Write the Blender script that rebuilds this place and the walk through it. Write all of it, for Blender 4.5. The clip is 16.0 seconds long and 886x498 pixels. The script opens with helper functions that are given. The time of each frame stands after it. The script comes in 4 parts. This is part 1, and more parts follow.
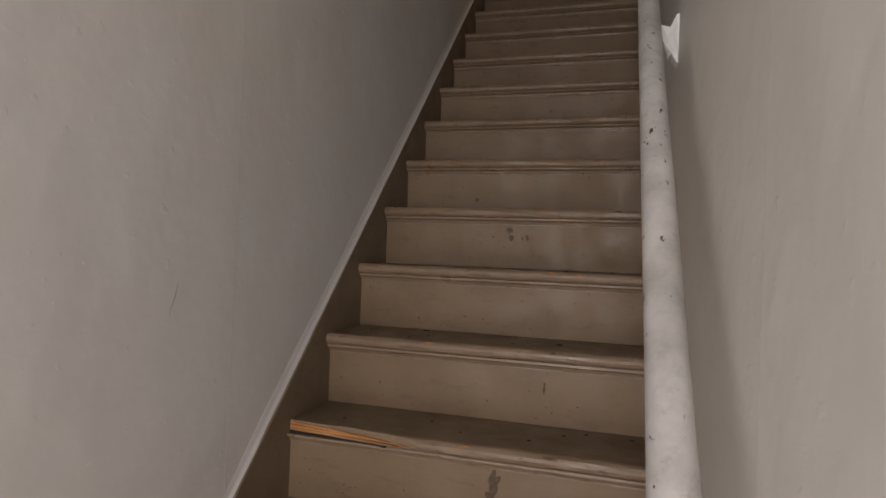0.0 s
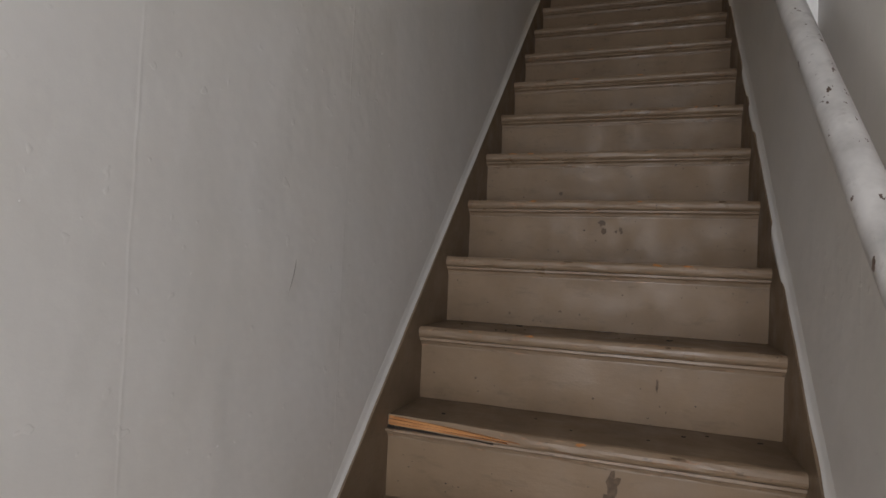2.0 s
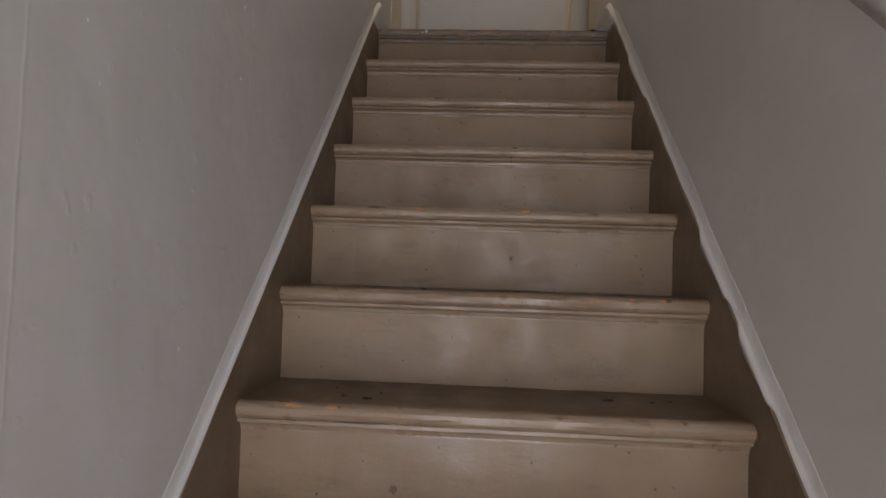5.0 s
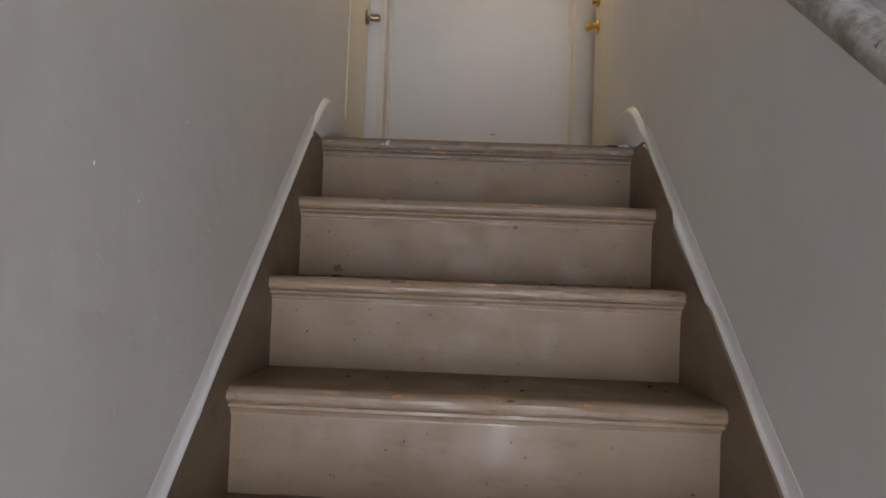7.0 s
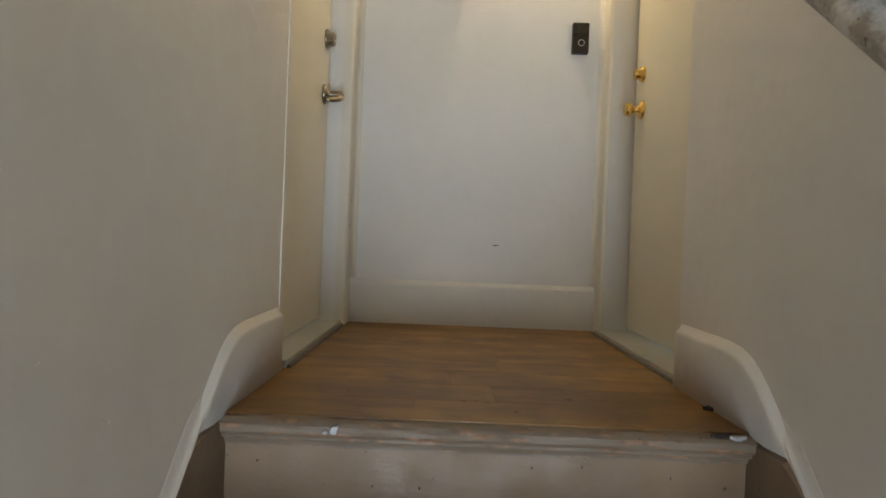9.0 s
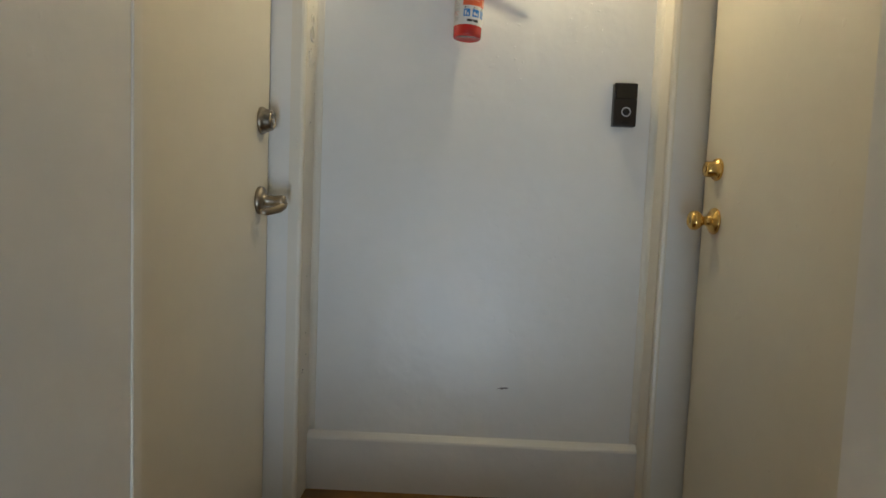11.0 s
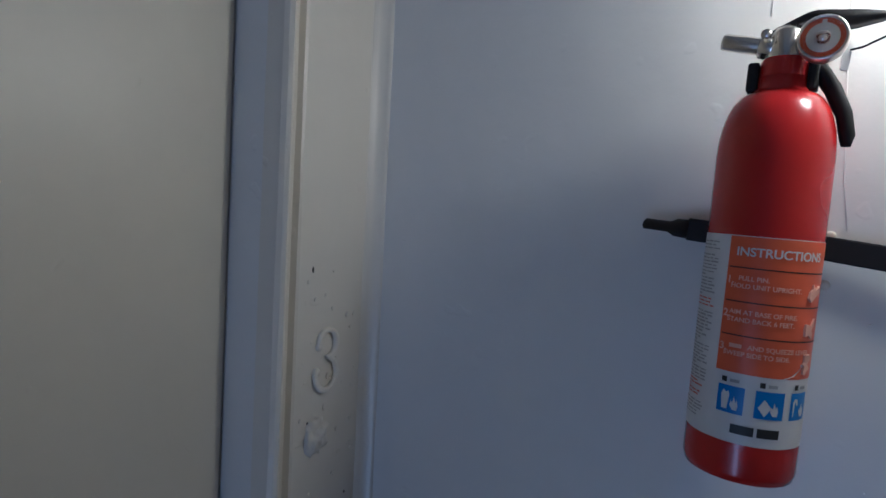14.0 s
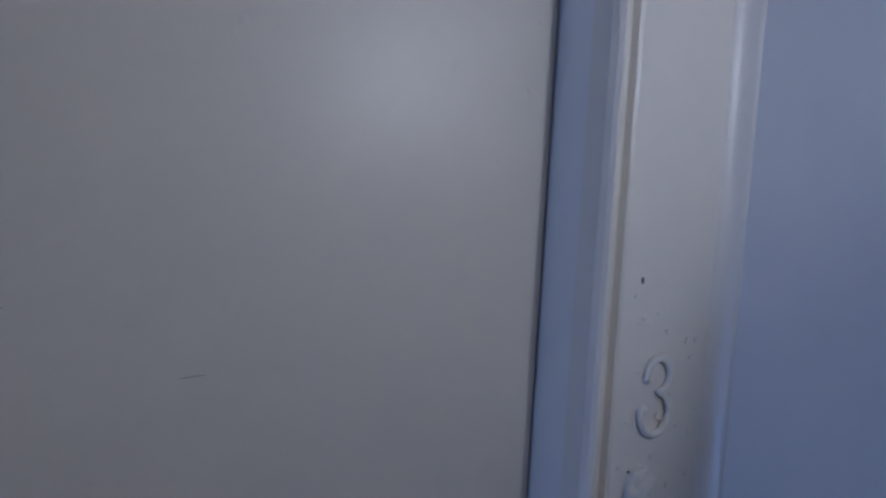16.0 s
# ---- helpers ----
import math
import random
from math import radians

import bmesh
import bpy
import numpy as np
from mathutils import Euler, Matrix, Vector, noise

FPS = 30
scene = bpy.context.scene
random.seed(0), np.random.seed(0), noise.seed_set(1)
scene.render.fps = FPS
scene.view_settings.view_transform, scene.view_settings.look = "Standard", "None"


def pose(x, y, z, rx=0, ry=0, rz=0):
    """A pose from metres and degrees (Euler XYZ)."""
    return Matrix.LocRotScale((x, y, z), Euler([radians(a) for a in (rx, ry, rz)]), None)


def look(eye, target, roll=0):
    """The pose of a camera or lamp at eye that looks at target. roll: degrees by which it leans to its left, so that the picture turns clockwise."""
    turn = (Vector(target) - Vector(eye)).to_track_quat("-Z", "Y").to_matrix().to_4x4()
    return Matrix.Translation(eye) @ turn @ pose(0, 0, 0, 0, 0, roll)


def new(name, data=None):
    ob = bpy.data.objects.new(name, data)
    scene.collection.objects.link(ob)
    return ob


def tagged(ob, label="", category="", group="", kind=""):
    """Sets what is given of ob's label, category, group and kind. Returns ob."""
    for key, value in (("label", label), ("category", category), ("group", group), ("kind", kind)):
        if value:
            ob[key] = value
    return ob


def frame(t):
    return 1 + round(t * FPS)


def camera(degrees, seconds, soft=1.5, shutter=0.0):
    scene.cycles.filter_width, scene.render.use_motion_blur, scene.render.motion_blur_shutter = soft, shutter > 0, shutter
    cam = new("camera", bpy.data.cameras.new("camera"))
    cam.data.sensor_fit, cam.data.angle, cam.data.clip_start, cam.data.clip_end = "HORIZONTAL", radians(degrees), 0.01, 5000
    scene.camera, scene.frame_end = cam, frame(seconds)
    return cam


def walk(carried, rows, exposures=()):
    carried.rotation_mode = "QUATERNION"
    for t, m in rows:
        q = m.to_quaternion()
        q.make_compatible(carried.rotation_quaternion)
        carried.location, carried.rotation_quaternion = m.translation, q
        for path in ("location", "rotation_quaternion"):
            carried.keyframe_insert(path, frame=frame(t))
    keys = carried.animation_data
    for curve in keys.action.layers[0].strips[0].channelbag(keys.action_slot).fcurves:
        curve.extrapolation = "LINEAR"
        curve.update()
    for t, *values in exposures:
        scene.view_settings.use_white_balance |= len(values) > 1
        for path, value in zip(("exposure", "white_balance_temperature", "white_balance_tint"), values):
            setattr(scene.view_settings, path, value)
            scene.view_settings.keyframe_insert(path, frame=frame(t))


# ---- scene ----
cam = camera(74.4, 16.0, shutter=0.18)
PATH = [
    (0, (0.779, -0.408, 0.64), (0.222, 1.512, 0.657), 2.2),
    (0.5, (0.707, -0.342, 0.61), (0.071, 1.554, 0.651), 2.2),
    (1, (0.611, -0.33, 0.602), (-0.076, 1.548, 0.643), 2.4),
    (1.5, (0.601, -0.346, 0.58), (-0.112, 1.522, 0.626), 2.5),
    (2, (0.593, -0.392, 0.571), (-0.075, 1.492, 0.626), 2.5),
    (2.5, (0.548, -0.304, 0.586), (-0.011, 1.614, 0.671), 2.3),
    (3, (0.53, -0.09, 0.599), (0.093, 1.859, 0.691), 2.2),
    (3.5, (0.512, 0.206, 0.74), (0.201, 2.18, 0.831), 1.8),
    (4, (0.423, 0.396, 0.896), (0.206, 2.383, 0.981), 1.7),
    (4.5, (0.457, 0.557, 1.055), (0.299, 2.549, 1.145), 1.8),
    (5, (0.417, 0.703, 1.235), (0.299, 2.698, 1.322), 1.9),
    (5.2, (0.4, 0.75, 1.304), (0.281, 2.744, 1.408), 1.7),
    (7.5, (0.413, 1.448, 1.979), (0.362, 3.446, 2.025), 2.3),
    (8, (0.377, 1.616, 2.156), (0.315, 3.615, 2.17), 1.9),
    (8.5, (0.41, 1.799, 2.342), (0.361, 3.799, 2.344), 2.3),
    (9, (0.365, 1.974, 2.502), (0.355, 3.974, 2.483), 2.3),
    (11.3, (0.417, 2.665, 3.055), (0.362, 4.658, 2.906), 2.3),
    (11.5, (0.44, 2.73, 3.097), (0.305, 4.722, 2.981), 2.5),
    (12, (0.445, 2.873, 3.224), (0.236, 4.858, 3.091), 2.4),
    (12.5, (0.464, 3.036, 3.399), (0.126, 5.004, 3.282), 2.5),
    (12.8, (0.446, 3.159, 3.372), (0.022, 5.107, 3.281), 2.4),
    (13, (0.414, 3.244, 3.391), (-0.108, 5.174, 3.34), 2.2),
    (13.2, (0.386, 3.325, 3.475), (-0.207, 5.236, 3.438), 2.3),
    (13.5, (0.372, 3.452, 3.548), (-0.35, 5.313, 3.462), 2.4),
    (14, (0.457, 3.63, 3.577), (-0.66, 5.287, 3.485), 2.9),
    (14.5, (0.487, 3.639, 3.597), (-0.909, 5.064, 3.457), 2.8),
    (15, (0.512, 3.629, 3.593), (-1.076, 4.836, 3.455), 3.2),
    (15.5, (0.538, 3.711, 3.597), (-1.233, 4.628, 3.441), 2.8),
    (16, (0.381, 3.714, 3.574), (-1.449, 4.507, 3.424), 3.0),
]
EXPOSURES = [(0, 0.54, 7500, 22), (0.5, 0.6, 7450, 23), (2.0, 0.58, 6900, 17), (3.0, 0.6, 6950, 19), (4.0, 1.04, 6850, 21), (5.2, 1.6, 6600, 20),
             (7.5, 2.35, 6080, 15), (9.0, 2.47, 6150, 8), (11.5, 1.84, 5400, 5), (12.0, 1.55, 5250, 6), (12.5, 1.15, 5050, 8), (13.0, 1.0, 4680, 11), (13.5, 0.6, 4330, 14), (14.5, 0.37, 4020, 18), (15.5, 0.3, 3960, 24), (16.0, 0.66, 3860, 25)]
walk(cam, [(t, look(eye, aim, roll)) for t, eye, aim, roll in PATH], EXPOSURES)

# ---- world and light ----
world = bpy.data.worlds.new("sky")
scene.world = world
world.use_nodes = True
wt = world.node_tree
sky = wt.nodes.new("ShaderNodeTexSky")
sky.sky_type = 'NISHITA'
sky.sun_disc = False
sky.sun_elevation = radians(38)
sky.sun_rotation = radians(200)
wt.nodes["Background"].inputs["Strength"].default_value = 0.1
wt.links.new(sky.outputs["Color"], wt.nodes["Background"].inputs["Color"])


def area_light(name, m, sx, sy, power, colour):
    lamp = bpy.data.lights.new(name, 'AREA')
    lamp.shape, lamp.size, lamp.size_y, lamp.energy, lamp.color = 'RECTANGLE', sx, sy, power, colour
    ob = new(name, lamp)
    ob.matrix_world = m
    return ob


# ---- numbers of the place ----
RISE, RUN = 0.2, 0.2035
XL, XR = -0.011, 0.906          # wall faces along the stairs
SL, SR = 0.0, 0.893             # inner faces of the two skirt boards
LAND_Z, LAND_Y = 2.2, 2.942     # landing floor and the edge of its nosing
BACK = 4.138                    # back wall of the landing
HALL_Z, HALL_Y = -0.8, -1.6     # lower hall
TOP = 4.85                      # ceiling
DOOR_A = 3.31
DOOR_END = {"left": 4.018, "right": 4.056}    # both door openings, along the landing
DOOR_TOP = 4.25


def nose_y(k):
    return 1.721 + (k - 5) * RUN


def slope_z(y):
    return 1.0 + (y - 1.721) * RISE / RUN


# daylight that enters by the tall street opening at the foot of the stairs
area_light("daylight_opening", look((0.56, HALL_Y + 0.02, 0.72), (0.56, 0.0, 0.72)), 0.6, 2.9, 17.5, (0.83, 0.92, 1.0))

# ---- materials ----
def shader(name, rough=0.5, metal=0.0, spec=0.5):
    mat = bpy.data.materials.new(name)
    mat.use_nodes = True
    b = mat.node_tree.nodes["Principled BSDF"]
    b.inputs["Roughness"].default_value = rough
    b.inputs["Metallic"].default_value = metal
    b.inputs["Specular IOR Level"].default_value = spec
    return mat, mat.node_tree, b


def node(nt, kind, **values):
    n = nt.nodes.new(kind)
    for key, value in values.items():
        n.inputs[key].default_value = value
    return n


def coords(nt, scale=(1, 1, 1), space="Object"):
    tc = nt.nodes.new("ShaderNodeTexCoord")
    mp = nt.nodes.new("ShaderNodeMapping")
    mp.inputs["Scale"].default_value = scale
    nt.links.new(tc.outputs[space], mp.inputs["Vector"])
    return mp.outputs["Vector"]


def noise_tex(nt, vec, scale, detail=4.0, rough=0.55, distort=0.0):
    n = node(nt, "ShaderNodeTexNoise", Scale=scale, Detail=detail, Roughness=rough, Distortion=distort)
    nt.links.new(vec, n.inputs["Vector"])
    return n.outputs["Fac"]


def ramp(nt, fac, stops):
    r = nt.nodes.new("ShaderNodeValToRGB")
    el = r.color_ramp.elements
    while len(el) < len(stops):
        el.new(0.5)
    for e, (p, c) in zip(el, stops):
        e.position = p
        e.color = (*c, 1.0) if len(c) == 3 else c
    nt.links.new(fac, r.inputs["Fac"])
    return r.outputs["Color"]


def grey(v):
    return (v, v, v)


def mix(nt, fac, a, b, blend='MIX'):
    m = nt.nodes.new("ShaderNodeMix")
    m.data_type = 'RGBA'
    m.blend_type = blend
    for sock, value in ((m.inputs[0], fac), (m.inputs[6], a), (m.inputs[7], b)):
        if isinstance(value, (int, float)):
            sock.default_value = value
        elif isinstance(value, tuple):
            sock.default_value = (*value, 1.0)
        else:
            nt.links.new(value, sock)
    return m.outputs[2]


def bump(nt, b, height, strength=0.2, distance=0.01, after=None):
    n = node(nt, "ShaderNodeBump", Strength=strength, Distance=distance)
    nt.links.new(height, n.inputs["Height"])
    if after:
        nt.links.new(after, n.inputs["Normal"])
    nt.links.new(n.outputs["Normal"], b.inputs["Normal"])
    return n.outputs["Normal"]


def painted(name, base, dark, rough, lump=0.25, grain=0.12, seams=False, stain=None, spec=0.5, pimples=0.3, orange=0.0):
    """Old wall paint: cloudy tone, roller grain, lumps, and if asked for the vertical seams of lining paper."""
    mat, nt, b = shader(name, rough, spec=spec)
    v = coords(nt)
    cloud = noise_tex(nt, v, 2.3, 5, 0.6)
    fine = noise_tex(nt, v, 30, 4, 0.6)
    col = ramp(nt, cloud, [(0.3, dark), (0.72, base)])
    col = mix(nt, 0.18, col, ramp(nt, fine, [(0.3, dark), (0.7, base)]))
    tone = noise_tex(nt, v, 1.1, 3, 0.5)
    col = mix(nt, 0.55, col, mix(nt, 1.0, col, ramp(nt, tone, [(0.36, (1.0, 0.955, 0.90)), (0.62, (0.965, 0.97, 1.0))]), 'MULTIPLY'))
    streak = noise_tex(nt, coords(nt, (14, 14, 0.8)), 1.0, 3)
    col = mix(nt, ramp(nt, streak, [(0.52, grey(0.0)), (0.8, grey(0.3))]), col, dark)
    if stain:
        spots = noise_tex(nt, v, 55, 2, 0.5)
        col = mix(nt, ramp(nt, spots, [(0.735, grey(0)), (0.755, grey(0.8))]), col, stain)
    nt.links.new(col, b.inputs["Base Color"])
    n = bump(nt, b, noise_tex(nt, v, 7, 3), lump, 0.012)
    n = bump(nt, b, noise_tex(nt, v, 220, 2), grain, 0.001, n)
    pim = noise_tex(nt, v, 48, 1, 0.3)
    n = bump(nt, b, ramp(nt, pim, [(0.74, grey(0)), (0.79, grey(1))]), pimples, 0.002, n)
    if orange:
        n = bump(nt, b, noise_tex(nt, v, 65, 3, 0.5), orange, 0.0016, n)
    if seams:
        sep = nt.nodes.new("ShaderNodeSeparateXYZ")
        nt.links.new(coords(nt), sep.inputs[0])
        wob = noise_tex(nt, coords(nt, (1, 0.2, 3)), 2.0, 2)
        add = nt.nodes.new("ShaderNodeMath")
        add.operation = 'MULTIPLY_ADD'
        nt.links.new(wob, add.inputs[0])
        add.inputs[1].default_value = 0.012
        nt.links.new(sep.outputs["Y"], add.inputs[2])
        mod = nt.nodes.new("ShaderNodeMath")
        mod.operation = 'FLOORED_MODULO'
        nt.links.new(add.outputs[0], mod.inputs[0])
        mod.inputs[1].default_value = 0.53
        line = ramp(nt, mod.outputs[0], [(0.0, grey(0)), (0.163, grey(0)), (0.1645, grey(1)), (0.167, grey(0.12)), (0.22, grey(0.0))])
        bump(nt, b, line, 0.19, 0.0018, n)
    return mat


M_WALL = painted("wall_paint", (0.767, 0.750, 0.717), (0.677, 0.660, 0.629), 0.42, 0.42, 0.12, True, pimples=0.2)
M_BACK = painted("landing_wall_paint", (0.775, 0.762, 0.73), (0.705, 0.692, 0.66), 0.34, 0.4, 0.1, pimples=0.14, orange=0.15)
M_TRIM = painted("trim_paint", (0.76, 0.72, 0.63), (0.68, 0.64, 0.55), 0.33, 0.2, 0.08)
M_DOOR = painted("door_paint", (0.72, 0.68, 0.57), (0.665, 0.625, 0.525), 0.4, 0.08, 0.06)
M_SILL = painted("sill_paint", (0.50, 0.48, 0.41), (0.36, 0.35, 0.30), 0.45, 0.2, 0.1)
M_CAP = painted("skirt_cap_paint", (0.78, 0.76, 0.735), (0.67, 0.65, 0.625), 0.38, 0.5, 0.1)
M_CEIL = painted("ceiling_paint", (0.7, 0.7, 0.68), (0.64, 0.64, 0.62), 0.7, 0.15, 0.1)


def stair_paint(name, base, dark, chips, rough=0.4):
    """Worn tan floor paint with grime, drips and nicks; chips: how much bare wood shows."""
    mat, nt, b = shader(name, rough)
    v = coords(nt)
    cloud = noise_tex(nt, v, 5, 5, 0.65)
    col = ramp(nt, cloud, [(0.3, dark), (0.68, base)])
    grime = noise_tex(nt, coords(nt, (3, 3, 9)), 3.0, 6, 0.7)
    col = mix(nt, ramp(nt, grime, [(0.56, grey(0)), (0.78, grey(0.55))]), col, tuple(c * 0.55 for c in dark))
    nicks = noise_tex(nt, v, 85, 2, 0.5)
    col = mix(nt, ramp(nt, nicks, [(0.75, grey(0)), (0.77, grey(0.9))]), col, (0.05, 0.035, 0.025))
    if chips:
        worn = noise_tex(nt, coords(nt, (16, 90, 90)), 1.0, 5, 0.7)
        bare = ramp(nt, noise_tex(nt, v, 40, 3), [(0.35, (0.13, 0.085, 0.05)), (0.6, (0.36, 0.2, 0.11)), (0.75, (0.42, 0.29, 0.19))])
        col = mix(nt, ramp(nt, worn, [(0.62 - chips, grey(0)), (0.66 - chips, grey(0.85))]), col, bare)
    nt.links.new(col, b.inputs["Base Color"])
    gl = ramp(nt, noise_tex(nt, v, 9, 4, 0.6), [(0.35, grey(rough - 0.1)), (0.7, grey(rough + 0.18))])
    nt.links.new(gl, b.inputs["Roughness"])
    n = bump(nt, b, noise_tex(nt, coords(nt, (2, 6, 6)), 4, 4), 0.25, 0.006)
    bump(nt, b, noise_tex(nt, v, 160, 3), 0.15, 0.0015, n)
    return mat


TAN, TAN_D = (0.268, 0.181, 0.109), (0.207, 0.135, 0.077)
M_STEP = stair_paint("stair_paint", TAN, TAN_D, 0.0, 0.5)
M_TREAD = stair_paint("tread_paint", (0.205, 0.142, 0.088), (0.15, 0.10, 0.060), 0.0, 0.45)
M_NOSE = stair_paint("nosing_paint", (0.30, 0.212, 0.14), (0.23, 0.158, 0.10), 0.055, 0.36)
M_TOPNOSE = stair_paint("landing_nosing_paint", (0.225, 0.172, 0.122), (0.165, 0.122, 0.082), 0.075, 0.55)
M_SKIRT = stair_paint("skirt_paint", (0.215, 0.152, 0.098), (0.165, 0.114, 0.071), 0.0, 0.45)


def plain(name, col, rough=0.4, metal=0.0, vary=0.12, scale=40.0, spec=0.5):
    mat, nt, b = shader(name, rough, metal, spec)
    f = noise_tex(nt, coords(nt), scale, 4)
    nt.links.new(ramp(nt, f, [(0.3, tuple(c * (1 - vary) for c in col)), (0.7, tuple(min(1, c * (1 + vary)) for c in col))]), b.inputs["Base Color"])
    nt.links.new(ramp(nt, noise_tex(nt, coords(nt), scale * 0.4, 3), [(0.3, grey(max(0.03, rough - 0.06))), (0.7, grey(rough + 0.08))]), b.inputs["Roughness"])
    return mat


def wood(name, tones, axis_scale, rough=0.4):
    mat, nt, b = shader(name, rough)
    oi = nt.nodes.new("ShaderNodeObjectInfo")
    tc = nt.nodes.new("ShaderNodeTexCoord")
    off = nt.nodes.new("ShaderNodeVectorMath")
    off.operation = 'MULTIPLY_ADD'
    comb = nt.nodes.new("ShaderNodeCombineXYZ")
    for i in range(3):
        nt.links.new(oi.outputs["Random"], comb.inputs[i])
    nt.links.new(comb.outputs[0], off.inputs[0])
    off.inputs[1].default_value = (7.0, 3.0, 5.0)
    nt.links.new(tc.outputs["Object"], off.inputs[2])
    mp = nt.nodes.new("ShaderNodeMapping")
    mp.inputs["Scale"].default_value = axis_scale
    nt.links.new(off.outputs[0], mp.inputs["Vector"])
    grain = noise_tex(nt, mp.outputs[0], 1.0, 6, 0.58, 0.8)
    col = ramp(nt, grain, [(0.25, tones[0]), (0.5, tones[1]), (0.75, tones[2])])
    dirt = noise_tex(nt, tc.outputs["Object"], 7.0, 5, 0.65)
    col = mix(nt, ramp(nt, dirt, [(0.44, grey(0)), (0.66, grey(0.75))]), col, tones[0])
    worn = noise_tex(nt, coords(nt, (3, 9, 9)), 1.6, 4, 0.6)
    col = mix(nt, ramp(nt, worn, [(0.52, grey(0)), (0.7, grey(0.45))]), col, tones[2])
    col = mix(nt, ramp(nt, oi.outputs["Random"], [(0, grey(0)), (1, grey(0.35))]), col, tones[0])
    nt.links.new(col, b.inputs["Base Color"])
    bump(nt, b, grain, 0.15, 0.001)
    return mat


M_PLANK = wood("landing_wood", ((0.082, 0.036, 0.005), (0.28, 0.136, 0.020), (0.46, 0.255, 0.050)), (1.4, 6, 6), 0.38)
M_SPLIT = wood("split_bare_wood", ((0.35, 0.13, 0.035), (0.62, 0.27, 0.09), (0.72, 0.38, 0.16)), (5, 120, 160), 0.6)
M_HALL = wood("hall_floor_wood", ((0.12, 0.08, 0.05), (0.2, 0.13, 0.08), (0.26, 0.18, 0.11)), (45, 3, 45), 0.45)
M_CRACK = plain("dark_crack", (0.025, 0.018, 0.013), 0.8)
M_PATCH = plain("peeled_paint_patch", (0.115, 0.072, 0.040), 0.6, vary=0.3, scale=90)
M_GREY_DIRT = plain("scuff", (0.16, 0.14, 0.13), 0.6, vary=0.3, scale=90)
M_SCRATCH = plain("wall_scratch_grey", (0.24, 0.215, 0.20), 0.6, vary=0.25, scale=90)
M_SCUFF = plain("faint_door_scuff", (0.52, 0.485, 0.43), 0.5, vary=0.2, scale=60)
DOOR_MARKS = ((3.600, 3.493, 0.007, 0.0018), (3.719, 3.442, 0.010, 0.0010), (3.560, 3.498, 0.004, 0.0015))
M_NICKEL = plain("satin_nickel", (0.33, 0.29, 0.23), 0.32, 1.0, 0.06)
M_BRASS = plain("polished_brass", (0.78, 0.52, 0.16), 0.16, 1.0, 0.06)
M_STEEL = plain("plated_steel", (0.80, 0.76, 0.69), 0.28, 1.0, 0.06)
M_RED = plain("red_enamel", (0.44, 0.013, 0.010), 0.22, 0.0, 0.06, 15)
M_BLACK = plain("black_plastic", (0.011, 0.010, 0.010), 0.55, 0.0, 0.2, spec=0.3)
M_GLOSSBLACK = plain("gloss_black", (0.008, 0.008, 0.009), 0.12)
M_BRONZE = plain("dark_bronze", (0.013, 0.0085, 0.007), 0.32, 0.2)
M_RING = plain("pale_ring", (0.42, 0.42, 0.45), 0.35)
M_WHITE = plain("label_white", (0.68, 0.66, 0.64), 0.35, vary=0.05)
M_ORANGE = plain("label_orange", (0.66, 0.115, 0.035), 0.35, vary=0.08)
M_BLUE = plain("label_blue", (0.03, 0.19, 0.56), 0.35, vary=0.05)
M_INK = plain("ink_black", (0.02, 0.02, 0.02), 0.5)
M_INKGREY = plain("ink_grey", (0.36, 0.35, 0.35), 0.5)
M_INKRED = plain("ink_red", (0.55, 0.12, 0.09), 0.5)
M_PALEORANGE = plain("pale_print", (0.80, 0.45, 0.32), 0.5)
M_TORN = plain("bare_white_plaster", (0.85, 0.84, 0.82), 0.7, vary=0.06)
M_GAP_SHADE = plain("door_gap_shade", (0.03, 0.025, 0.02), 0.7)
M_LENS, nt_lens, b_lens = shader("gauge_lens", 0.03)
b_lens.inputs["Transmission Weight"].default_value = 1.0
b_lens.inputs["Base Color"].default_value = (0.95, 0.95, 0.95, 1)


